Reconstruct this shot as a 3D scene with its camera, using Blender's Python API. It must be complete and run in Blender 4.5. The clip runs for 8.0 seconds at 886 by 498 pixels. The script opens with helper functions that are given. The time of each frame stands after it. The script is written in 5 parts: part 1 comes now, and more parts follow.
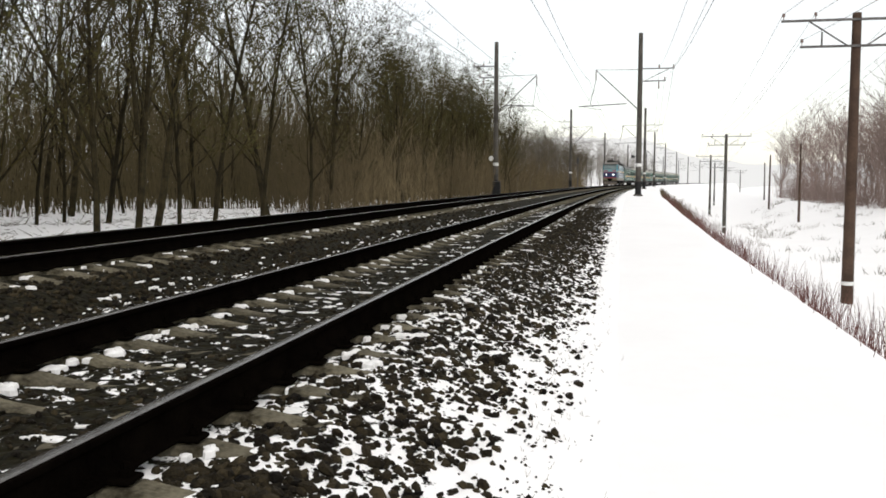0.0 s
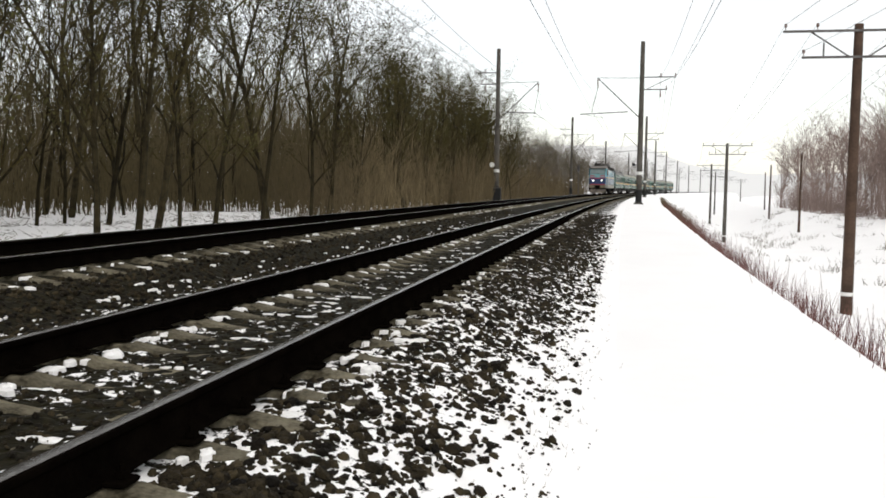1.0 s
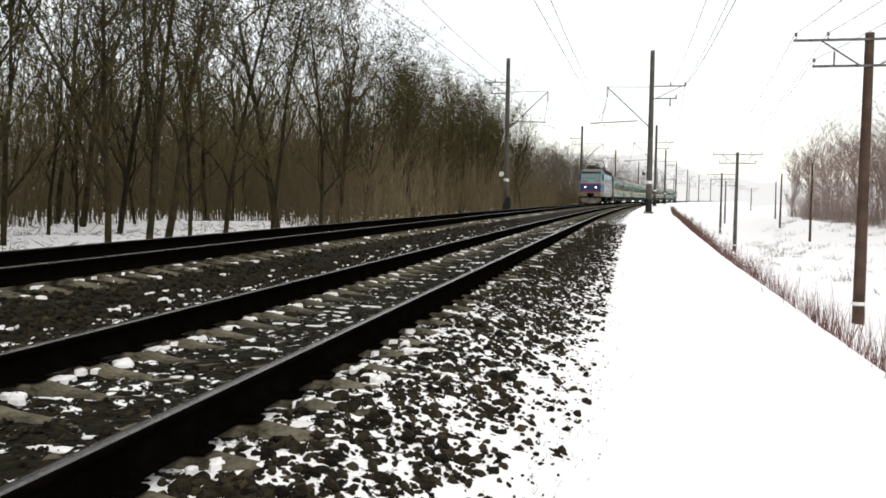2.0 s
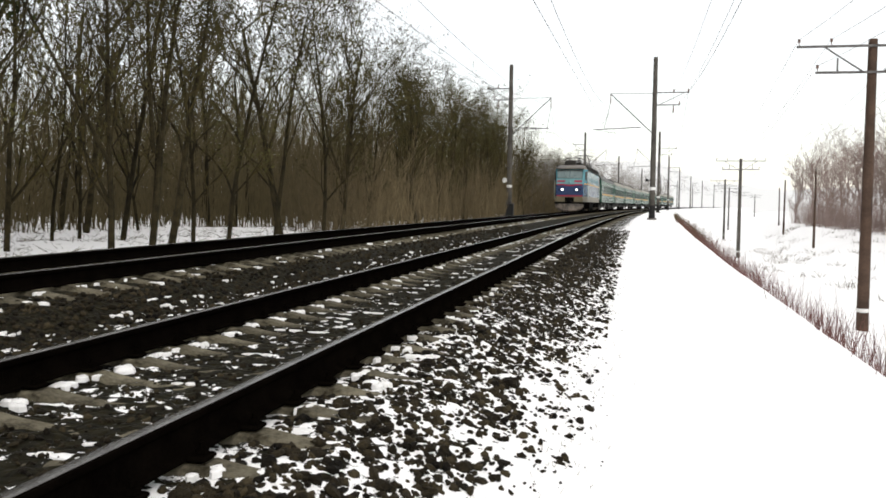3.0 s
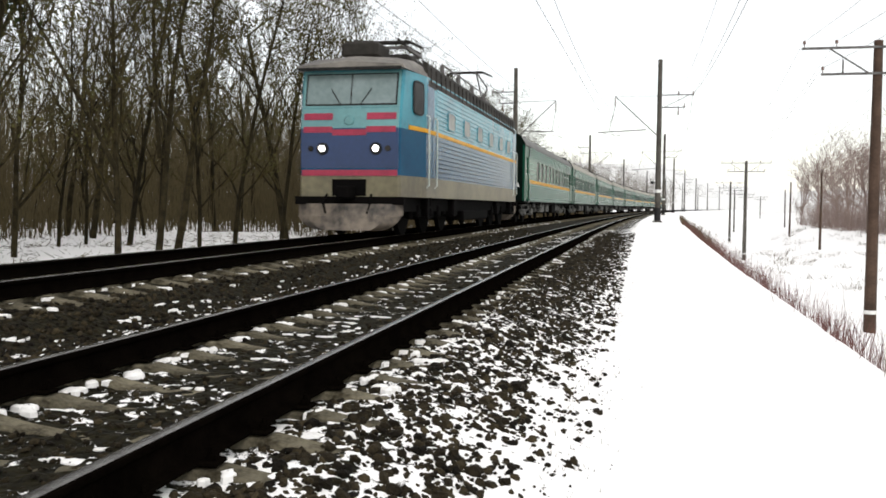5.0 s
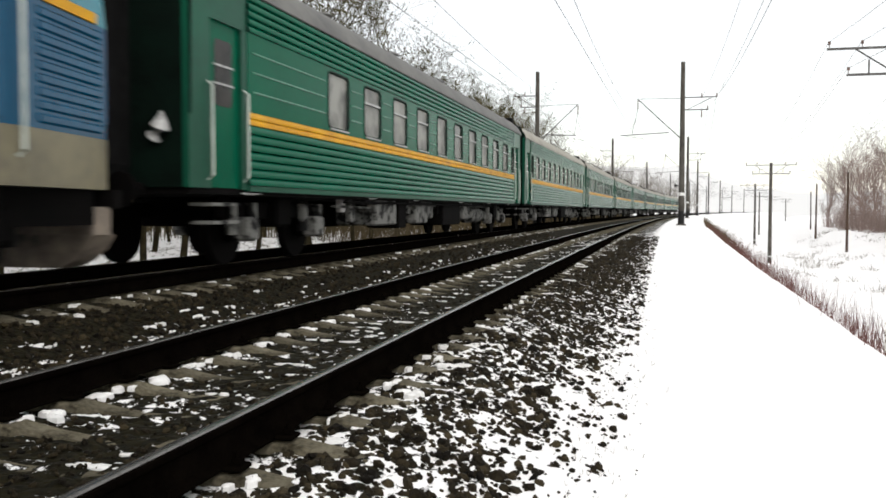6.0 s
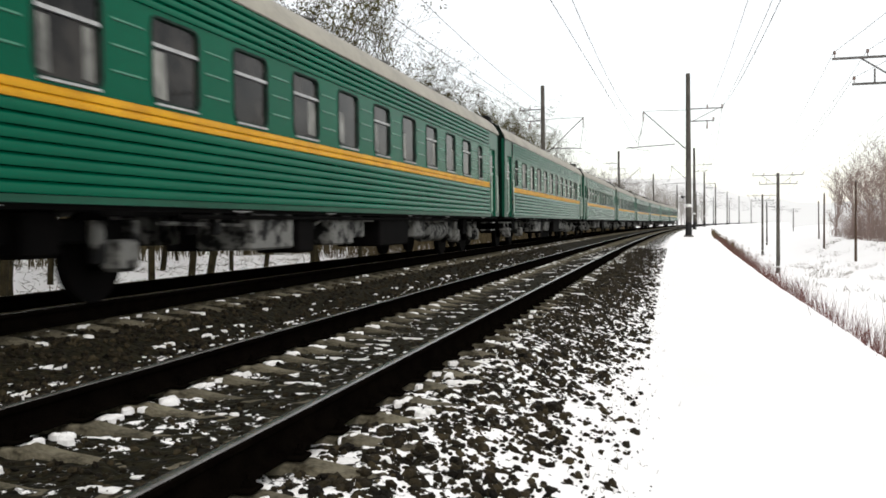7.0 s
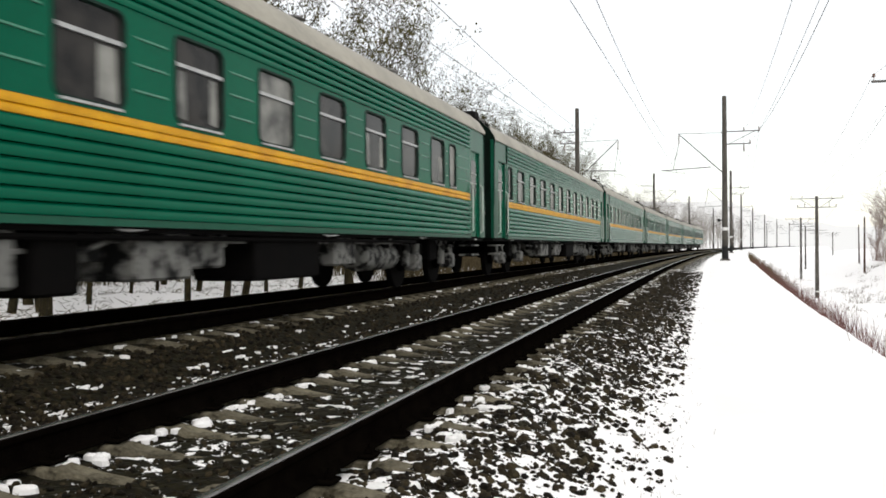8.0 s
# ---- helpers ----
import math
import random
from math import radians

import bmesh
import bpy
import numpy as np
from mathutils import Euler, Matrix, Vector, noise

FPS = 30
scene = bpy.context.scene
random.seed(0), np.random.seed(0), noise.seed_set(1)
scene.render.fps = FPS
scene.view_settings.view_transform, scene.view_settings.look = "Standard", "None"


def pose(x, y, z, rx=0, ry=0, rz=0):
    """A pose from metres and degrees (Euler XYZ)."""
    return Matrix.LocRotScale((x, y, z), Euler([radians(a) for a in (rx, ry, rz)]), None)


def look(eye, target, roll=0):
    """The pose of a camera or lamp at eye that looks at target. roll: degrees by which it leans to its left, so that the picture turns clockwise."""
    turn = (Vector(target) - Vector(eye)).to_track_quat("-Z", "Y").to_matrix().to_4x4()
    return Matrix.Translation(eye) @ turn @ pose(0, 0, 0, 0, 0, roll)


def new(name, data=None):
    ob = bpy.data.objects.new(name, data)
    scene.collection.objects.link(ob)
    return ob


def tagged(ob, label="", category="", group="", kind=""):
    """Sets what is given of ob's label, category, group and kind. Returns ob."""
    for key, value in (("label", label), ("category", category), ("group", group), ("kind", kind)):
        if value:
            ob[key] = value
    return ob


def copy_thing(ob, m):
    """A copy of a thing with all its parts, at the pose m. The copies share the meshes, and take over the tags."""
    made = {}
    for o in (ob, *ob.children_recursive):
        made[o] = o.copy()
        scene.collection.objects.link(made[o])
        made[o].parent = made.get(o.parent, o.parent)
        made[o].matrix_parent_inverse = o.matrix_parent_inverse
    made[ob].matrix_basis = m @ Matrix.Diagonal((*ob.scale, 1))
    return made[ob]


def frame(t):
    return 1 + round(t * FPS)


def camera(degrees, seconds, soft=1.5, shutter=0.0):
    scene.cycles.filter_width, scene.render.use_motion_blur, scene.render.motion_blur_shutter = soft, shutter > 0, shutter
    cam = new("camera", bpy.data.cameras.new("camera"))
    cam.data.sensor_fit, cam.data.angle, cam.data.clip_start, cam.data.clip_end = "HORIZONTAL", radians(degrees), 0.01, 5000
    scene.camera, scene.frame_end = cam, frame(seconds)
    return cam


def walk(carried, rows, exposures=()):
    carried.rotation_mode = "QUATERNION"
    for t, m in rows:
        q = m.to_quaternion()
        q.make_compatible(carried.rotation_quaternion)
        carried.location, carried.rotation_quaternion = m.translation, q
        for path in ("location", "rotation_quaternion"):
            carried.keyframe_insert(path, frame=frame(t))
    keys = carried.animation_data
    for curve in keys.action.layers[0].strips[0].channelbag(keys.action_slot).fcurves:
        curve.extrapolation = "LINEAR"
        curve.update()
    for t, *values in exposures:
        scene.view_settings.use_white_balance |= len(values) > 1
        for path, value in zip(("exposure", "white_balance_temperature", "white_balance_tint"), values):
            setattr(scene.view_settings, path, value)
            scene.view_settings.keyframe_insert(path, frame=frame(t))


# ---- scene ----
cam = camera(53.0, 8.0, soft=1.7, shutter=0.12)
PATH = [
    (0, (-0.031, 0.046, 0.825), (-0.408, 2.005, 0.673), 0.1),
    (0.5, (-0.035, 0.054, 0.821), (-0.415, 2.012, 0.675), 0.5),
    (1, (-0.031, 0.049, 0.824), (-0.408, 2.009, 0.685), 0.8),
    (1.5, (-0.032, 0.044, 0.827), (-0.42, 2.002, 0.697), 0.8),
    (3, (-0.026, 0.062, 0.828), (-0.432, 2.018, 0.723), 0.8),
    (3.5, (-0.028, 0.056, 0.83), (-0.412, 2.015, 0.715), 0.7),
    (4, (-0.037, 0.062, 0.831), (-0.421, 2.021, 0.714), 1.0),
    (4.5, (-0.041, 0.05, 0.831), (-0.434, 2.008, 0.727), 0.8),
    (6, (-0.042, 0.055, 0.832), (-0.509, 1.997, 0.745), 0.1),
    (6.5, (-0.053, 0.07, 0.833), (-0.52, 2.014, 0.768), -0.3),
    (7, (-0.058, 0.071, 0.843), (-0.541, 2.011, 0.789), -0.7),
    (7.5, (-0.049, 0.072, 0.858), (-0.551, 2.008, 0.822), -0.6),
    (8, (-0.042, 0.065, 0.86), (-0.598, 1.986, 0.856), -0.4),
]
walk(cam, [(t, look(e, a, r)) for t, e, a, r in PATH], exposures=[(0.0, 0.13), (1.5, 0.16), (3.0, 0.28), (4.5, 0.34), (6.0, 0.26), (8.0, 0.24)])

# ---- world and sun: low overcast winter sky ----
world = bpy.data.worlds.new("overcast")
scene.world = world
world.use_nodes = True
wn, wl = world.node_tree.nodes, world.node_tree.links
wn.clear()
SUN_EL, SUN_AZ = 38.0, 150.0
sky = wn.new("ShaderNodeTexSky")
sky.sky_type, sky.sun_disc = "NISHITA", False
sky.sun_elevation, sky.sun_rotation = radians(SUN_EL), radians(SUN_AZ)
b1, b2, add, wo = wn.new("ShaderNodeBackground"), wn.new("ShaderNodeBackground"), wn.new("ShaderNodeAddShader"), wn.new("ShaderNodeOutputWorld")
b1.inputs[1].default_value = 0.05
b2.inputs[0].default_value = (0.975, 0.93, 0.86, 1)
b2.inputs[1].default_value = 0.80
wl.new(sky.outputs[0], b1.inputs[0])
wl.new(b1.outputs[0], add.inputs[0])
wl.new(b2.outputs[0], add.inputs[1])
wl.new(add.outputs[0], wo.inputs[0])
sun = new("sun", bpy.data.lights.new("sun", "SUN"))
sun.data.energy, sun.data.angle, sun.data.color = 0.9, radians(25), (1.0, 0.97, 0.93)
sun.matrix_world = look((math.sin(radians(SUN_AZ)) * 100, math.cos(radians(SUN_AZ)) * 100, 100 * math.tan(radians(SUN_EL))), (0, 0, 0))


# ---- mesh building ----
class Shape:
    """Collects vertices and faces of one mesh."""

    def __init__(self):
        self.v, self.f, self.uv = [], [], []

    def add(self, verts, faces):
        n = len(self.v)
        self.v += [tuple(p) for p in verts]
        self.f += [tuple(i + n for i in f) for f in faces]
        return self

    def box(self, x0, y0, z0, x1, y1, z1, bev=0.0):
        if bev <= 0:
            return self.add([(x0, y0, z0), (x1, y0, z0), (x1, y1, z0), (x0, y1, z0), (x0, y0, z1), (x1, y0, z1), (x1, y1, z1), (x0, y1, z1)],
                            [(3, 2, 1, 0), (4, 5, 6, 7), (0, 1, 5, 4), (1, 2, 6, 5), (2, 3, 7, 6), (3, 0, 4, 7)])
        b = bev
        ring = lambda z, i: [(x0 + i + b, y0 + i, z), (x1 - i - b, y0 + i, z), (x1 - i, y0 + i + b, z), (x1 - i, y1 - i - b, z),
                             (x1 - i - b, y1 - i, z), (x0 + i + b, y1 - i, z), (x0 + i, y1 - i - b, z), (x0 + i, y0 + i + b, z)]
        return self.loft([ring(z0, b), ring(z0 + b, 0), ring(z1 - b, 0), ring(z1, b)], True, True)

    def loft(self, rings, closed=True, caps=False):
        n, fs = len(rings[0]), []
        for k in range(len(rings) - 1):
            for i in range(n if closed else n - 1):
                j = (i + 1) % n
                fs.append((k * n + i, k * n + j, (k + 1) * n + j, (k + 1) * n + i))
        if caps:
            fs.append(tuple(range(n))[::-1])
            fs.append(tuple((len(rings) - 1) * n + i for i in range(n)))
        return self.add([p for r in rings for p in r], fs)

    def tube(self, pts, radii, n=8, caps=True):
        pts = [Vector(p) for p in pts]
        if not hasattr(radii, "__len__"):
            radii = [radii] * len(pts)
        rings = []
        for i, p in enumerate(pts):
            d = (pts[min(i + 1, len(pts) - 1)] - pts[max(i - 1, 0)]).normalized()
            a = d.cross(Vector((0, 0, 1)) if abs(d.z) < 0.9 else Vector((1, 0, 0))).normalized()
            b = d.cross(a)
            rings.append([tuple(p + radii[i] * (math.cos(t) * a + math.sin(t) * b)) for t in [2 * math.pi * k / n for k in range(n)]])
        return self.loft(rings, True, caps)

    def disc(self, x, y, z, r, thick, axis="x", n=20):
        a, b = {"x": ((thick, 0, 0), None), "y": ((0, thick, 0), None), "z": ((0, 0, thick), None)}[axis]
        return self.tube([(x, y, z), (x + a[0], y + a[1], z + a[2])], r, n)

    def mesh(self, name, smooth=False):
        me = bpy.data.meshes.new(name)
        me.from_pydata(self.v, [], self.f)
        if smooth:
            me.shade_smooth()
            me.set_sharp_from_angle(angle=radians(40))
        me.update()
        return me


def part(name, shape, material, parent=None, label="", smooth=False):
    me = shape if isinstance(shape, bpy.types.Mesh) else shape.mesh(name, smooth)
    if material and not me.materials:
        me.materials.append(material)
    ob = new(name, me)
    if parent:
        ob.parent = parent
    if label:
        ob["label"] = label
    return ob


def thing(name, label, category, m=None, group="", kind=""):
    ob = new(name)
    ob.empty_display_size = 0.2
    if m is not None:
        ob.matrix_basis = m
    return tagged(ob, label, category, group, kind)


# ---- materials ----
def material(name, base, dark=None, scale=8.0, rough=0.8, metal=0.0, bump=0.0, bump_scale=40.0, fine=None, spread=0.5, per_object=0.0, coat=0.0, spec=0.5):
    """A surface with colour that varies at two scales, in metres of the object, and fine relief."""
    m = bpy.data.materials.new(name)
    m.use_nodes = True
    n, l = m.node_tree.nodes, m.node_tree.links
    p = n["Principled BSDF"]
    p.inputs["Roughness"].default_value, p.inputs["Metallic"].default_value = rough, metal
    p.inputs["Coat Weight"].default_value = coat
    p.inputs["Specular IOR Level"].default_value = spec
    p.inputs["Coat Roughness"].default_value = 0.15
    co = n.new("ShaderNodeTexCoord")
    dark = dark or tuple(c * 0.6 for c in base)
    big, small = n.new("ShaderNodeTexNoise"), n.new("ShaderNodeTexNoise")
    big.inputs["Scale"].default_value, big.inputs["Detail"].default_value = scale, 5
    small.inputs["Scale"].default_value, small.inputs["Detail"].default_value = fine or scale * 9, 4
    for t in (big, small):
        l.new(co.outputs["Object"], t.inputs["Vector"])
    mx = n.new("ShaderNodeMath")
    mx.operation = "MULTIPLY_ADD"
    l.new(small.outputs["Fac"], mx.inputs[0])
    mx.inputs[1].default_value = 0.5
    l.new(big.outputs["Fac"], mx.inputs[2])
    ramp = n.new("ShaderNodeValToRGB")
    ramp.color_ramp.elements[0].position, ramp.color_ramp.elements[1].position = 0.75 - spread * 0.4, 0.75 + spread * 0.3
    ramp.color_ramp.elements[0].color, ramp.color_ramp.elements[1].color = (*dark, 1), (*base, 1)
    l.new(mx.outputs[0], ramp.inputs[0])
    out = ramp.outputs[0]
    if per_object:
        info, hs, mul = n.new("ShaderNodeObjectInfo"), n.new("ShaderNodeHueSaturation"), n.new("ShaderNodeMapRange")
        l.new(info.outputs["Random"], mul.inputs["Value"])
        mul.inputs["To Min"].default_value, mul.inputs["To Max"].default_value = 1 - per_object, 1 + per_object
        l.new(mul.outputs[0], hs.inputs["Value"])
        l.new(out, hs.inputs["Color"])
        out = hs.outputs[0]
    l.new(out, p.inputs["Base Color"])
    if bump:
        bp, bn = n.new("ShaderNodeBump"), n.new("ShaderNodeTexNoise")
        bn.inputs["Scale"].default_value, bn.inputs["Detail"].default_value = bump_scale, 6
        l.new(co.outputs["Object"], bn.inputs["Vector"])
        bp.inputs["Strength"].default_value, bp.inputs["Distance"].default_value = min(1.0, bump), 0.02
        l.new(bn.outputs["Fac"], bp.inputs["Height"])
        l.new(bp.outputs[0], p.inputs["Normal"])
    return m


def glow(name, colour, strength):
    m = bpy.data.materials.new(name)
    m.use_nodes = True
    p = m.node_tree.nodes["Principled BSDF"]
    p.inputs["Base Color"].default_value = (*colour, 1)
    p.inputs["Emission Color"].default_value = (*colour, 1)
    p.inputs["Emission Strength"].default_value = strength
    return m


SNOW = material("snow", (0.94, 0.935, 0.93), (0.91, 0.905, 0.9), 0.6, 0.7, bump=0.18, bump_scale=6)
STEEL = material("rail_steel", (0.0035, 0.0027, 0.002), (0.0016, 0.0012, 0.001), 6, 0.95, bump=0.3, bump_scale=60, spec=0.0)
HEAD = material("worn_rail_head", (0.12, 0.116, 0.108), (0.05, 0.047, 0.043), 5, 0.25, metal=0.4, spec=0.6)
CONCRETE = material("sleeper_concrete", (0.15, 0.134, 0.094), (0.025, 0.021, 0.012), 5, 0.9, bump=0.5, bump_scale=50, per_object=0.25, spec=0.12)
STONE = material("ballast_stone", (0.027, 0.021, 0.011), (0.004, 0.0031, 0.0018), 9, 0.85, bump=0.5, bump_scale=60, spec=0.12)
_n, _l = STONE.node_tree.nodes, STONE.node_tree.links
_p = _n["Principled BSDF"]
_c = _p.inputs["Base Color"].links[0].from_socket
_g, _m, _h = _n.new("ShaderNodeNewGeometry"), _n.new("ShaderNodeMapRange"), _n.new("ShaderNodeHueSaturation")
_m.inputs["To Min"].default_value, _m.inputs["To Max"].default_value = 0.25, 2.0
_l.new(_g.outputs["Random Per Island"], _m.inputs["Value"])
_l.new(_m.outputs[0], _h.inputs["Value"])
_l.new(_c, _h.inputs["Color"])
_l.new(_h.outputs[0], _p.inputs["Base Color"])
POLE = material("mast_concrete", (0.1, 0.092, 0.08), (0.05, 0.046, 0.04), 1.2, 0.9, bump=0.3, bump_scale=50, spec=0.12)
WOODPOLE = material("brown_pole", (0.085, 0.055, 0.04), (0.042, 0.028, 0.021), 2.0, 0.85, bump=0.4, bump_scale=40, spec=0.12)
BLACK = material("black_paint", (0.02, 0.02, 0.02), (0.01, 0.01, 0.01), 6, 0.6, spec=0.12)
WHITE = material("white_paint", (0.75, 0.75, 0.73), (0.5, 0.5, 0.48), 9, 0.6)
IRON = material("galvanised_iron", (0.11, 0.105, 0.1), (0.05, 0.045, 0.045), 9, 0.6, metal=0.3)
WIRE = material("old_copper_wire", (0.07, 0.065, 0.06), (0.05, 0.045, 0.045), 3, 0.6, metal=0.4)
INSUL = material("porcelain", (0.16, 0.1, 0.08), (0.1, 0.06, 0.05), 9, 0.3)
BARK = material("bark", (0.036, 0.029, 0.014), (0.01, 0.008, 0.004), 3, 0.95, bump=0.8, bump_scale=22, per_object=0.3, spec=0.12)
TWIG = material("twigs", (0.07, 0.056, 0.021), (0.034, 0.027, 0.01), 3, 0.95, per_object=0.25, spec=0.12)
LEAF = material("dry_leaves", (0.075, 0.068, 0.024), (0.036, 0.034, 0.012), 5, 0.9, per_object=0.3, spec=0.12)
# bark paled to stand in for haze over the woods beyond the snowfield
HAZED_BARK = material("hazed_bark", (0.28, 0.215, 0.19), (0.18, 0.138, 0.122), 3, 0.95, per_object=0.2, spec=0.12)
BRUSH = material("brush_stems", (0.15, 0.118, 0.066), (0.085, 0.066, 0.037), 3, 0.95, per_object=0.3, spec=0.12)
RED_TWIG = material("red_willow_stems", (0.15, 0.07, 0.06), (0.07, 0.036, 0.034), 5, 0.9, spec=0.12)
SAPLING = material("sapling_bark", (0.105, 0.084, 0.042), (0.055, 0.044, 0.022), 3, 0.95, spec=0.1)
# paler grey bark, haze painted into the farthest trees
DISTANT = material("far_hazed_bark", (0.3, 0.28, 0.255), (0.2, 0.185, 0.17), 3, 0.95, per_object=0.15, spec=0.1)
GRASS = material("dry_grass", (0.17, 0.13, 0.075), (0.07, 0.052, 0.03), 5, 0.9)

# ---- the line: both tracks lie on one wide curve to the right ----
CURVE = 0.0004
XN, XF, ZN, ZF = -2.70, -6.70, -0.10, 0.08
SLEEPER_STEP = 0.5435


def bend(y):
    return CURVE * y * y / 2


def at_line(u, y, z):
    """A place by its distance beside the line and along it."""
    a = math.atan(CURVE * y)
    return (bend(y) + u * math.cos(a), y - u * math.sin(a), z)


def turn(y):
    return -math.degrees(math.atan(CURVE * y))


def lerp_table(x, table):
    return float(np.interp(x, [a for a, b in table], [b for a, b in table]))


def shoulder(y):
    return lerp_table(y, [(-60, -0.72), (8, -0.72), (22, -0.6), (62, -0.18), (400, -0.18)])


def land(u, y):
    """Height of the snow-covered ground."""
    s = shoulder(y)
    low = lerp_table(y, [(-60, -2.3), (20, -2.4), (76, -3.3), (130, -3.6), (900, -3.6)])
    table = [(-400, 0.5), (-60, -0.2), (-20, -0.45), (-11.5, -0.55), (-9.6, -0.6), (-9.0, -0.55), (-8.4, -0.5), (-1.5, -0.55), (-0.9, -0.66), (-0.2, s - 0.02), (0.6, s), (2.1, s - 0.03), (2.5, s - 0.12),
             (3.4, s - 0.9), (4.8, low), (12, low - 0.1), (17, low + 0.6), (21, low + 1.5), (40, low + 2.2), (120, low + 4), (400, low + 6)]
    z = lerp_table(u, table)
    rough = 0.0
    if u > 2.3 or u < -10:
        rough = min(1.0, max(u - 2.3, -10 - u) / 3)
    z += rough * (0.22 * noise.noise(Vector((u * 0.3, y * 0.13, 3))) + 0.1 * noise.noise(Vector((u * 0.9, y * 0.6, 9))))
    if u > 0:
        z += 0.018 * noise.noise(Vector((u * 1.4, y * 0.8, 5)))
    mound = math.exp(-((u - 17.5) / 2.6) ** 2 - ((y - 108) / 14) ** 2)
    return z + 1.5 * mound


def sheet(us, ys, height):
    s = Shape()
    n = len(us)
    s.v = [at_line(u, y, height(u, y)) for y in ys for u in us]
    s.f = [(j * n + i, j * n + i + 1, (j + 1) * n + i + 1, (j + 1) * n + i) for j in range(len(ys) - 1) for i in range(n - 1)]
    s.uv = [(u, y) for y in ys for u in us]
    return s


def with_uv(me, uv):
    lay = me.uv_layers.new(name="line")
    idx = np.empty(len(me.loops), int)
    me.loops.foreach_get("vertex_index", idx)
    lay.data.foreach_set("uv", np.asarray(uv, float)[idx].ravel())
    return me


us = [-900, -400, -250, -150, -90, -60, -45, -35, -28, -24, -20, -17, -15, -13.5, -12.5, -11.5, -10.5, -9.6, -9, -8.4, -5, -1.5, -0.9, -0.5, -0.2, 0.1, 0.4, 0.8, 1.2, 1.6, 2.0, 2.3, 2.6, 2.9, 3.2, 3.6, 4.0, 4.4,
      4.8, 5.4, 6, 7, 8, 9, 10, 11, 12, 13, 14, 15, 16, 17, 18, 19, 20, 21, 23, 26, 30, 36, 45, 60, 90, 150, 250, 400, 900]
ys = list(np.arange(-60, 2, 4.0)) + list(np.arange(2, 40, 0.6)) + list(np.arange(40, 150, 2.0)) + list(np.arange(150, 420, 10.0)) + [450, 520, 620, 760, 900, 1200]
ground = part("ground", sheet(us, ys, land), SNOW, smooth=True)
tagged(ground, "snow-covered ground falling away beside the railway embankment", "ground", kind="structure")


def ballast_material():
    m = material("ballast", (0.0155, 0.0132, 0.005), (0.003, 0.0026, 0.001), 14, 0.9, spec=0.12)
    n, l = m.node_tree.nodes, m.node_tree.links
    p = n["Principled BSDF"]
    uv, sep = n.new("ShaderNodeUVMap"), n.new("ShaderNodeSeparateXYZ")
    uv.uv_map = "line"
    l.new(uv.outputs[0], sep.inputs[0])
    base = p.inputs["Base Color"].links[0].from_socket
    # how much snow lies, by the distance beside the line
    rng = n.new("ShaderNodeMapRange")
    rng.inputs["From Min"].default_value, rng.inputs["From Max"].default_value = -10.0, 1.0
    l.new(sep.outputs[0], rng.inputs["Value"])
    ramp = n.new("ShaderNodeValToRGB")
    e = ramp.color_ramp.elements
    pos = lambda u: (u + 10) / 11
    e[0].position, e[0].color = 0.0, (0.62, 0.62, 0.62, 1)
    e[1].position, e[1].color = 1.0, (1, 1, 1, 1)
    for u, v in ((-8.6, 0.42), (-7.6, 0.33), (-5.6, 0.35), (-5.0, 0.31), (-4.6, 0.44), (-4.0, 0.37), (-3.5, 0.42), (-2.7, 0.38), (-2.1, 0.42), (-1.75, 0.5), (-1.5, 0.51), (-1.15, 0.53), (-0.8, 0.59), (-0.52, 0.7), (-0.3, 0.92)):
        k = e.new(pos(u))
        k.color = (v, v, v, 1)
    l.new(rng.outputs[0], ramp.inputs[0])
    co = n.new("ShaderNodeTexCoord")
    n1, n2 = n.new("ShaderNodeTexNoise"), n.new("ShaderNodeTexNoise")
    n1.inputs["Scale"].default_value, n1.inputs["Detail"].default_value, n1.inputs["Roughness"].default_value = 9, 6, 0.65
    n2.inputs["Scale"].default_value, n2.inputs["Detail"].default_value = 1.1, 3
    for t in (n1, n2):
        l.new(co.outputs["Object"], t.inputs["Vector"])
    mix = n.new("ShaderNodeMath")
    mix.operation = "MULTIPLY_ADD"
    l.new(n2.outputs["Fac"], mix.inputs[0])
    mix.inputs[1].default_value = 0.35
    l.new(n1.outputs["Fac"], mix.inputs[2])
    far = n.new("ShaderNodeMapRange")
    far.inputs["From Min"].default_value, far.inputs["From Max"].default_value = 5.0, 15.0
    far.inputs["To Min"].default_value, far.inputs["To Max"].default_value = 0.055, -0.085
    l.new(sep.outputs[1], far.inputs["Value"])
    s0 = n.new("ShaderNodeMath")
    s0.operation = "ADD"
    l.new(mix.outputs[0], s0.inputs[0])
    l.new(far.outputs[0], s0.inputs[1])
    s1 = n.new("ShaderNodeMath")
    s1.operation = "ADD"
    l.new(s0.outputs[0], s1.inputs[0])
    l.new(ramp.outputs[0], s1.inputs[1])
    step = n.new("ShaderNodeMapRange")
    step.inputs["From Min"].default_value, step.inputs["From Max"].default_value = 1.19, 1.22
    l.new(s1.outputs[0], step.inputs["Value"])
    cm = n.new("ShaderNodeMix")
    cm.data_type = "RGBA"
    l.new(step.outputs[0], cm.inputs["Factor"])
    l.new(base, cm.inputs["A"])
    cm.inputs["B"].default_value = (0.9, 0.895, 0.89, 1)
    l.new(cm.outputs["Result"], p.inputs["Base Color"])
    vor, bp = n.new("ShaderNodeTexVoronoi"), n.new("ShaderNodeBump")
    vor.inputs["Scale"].default_value = 17
    l.new(co.outputs["Object"], vor.inputs["Vector"])
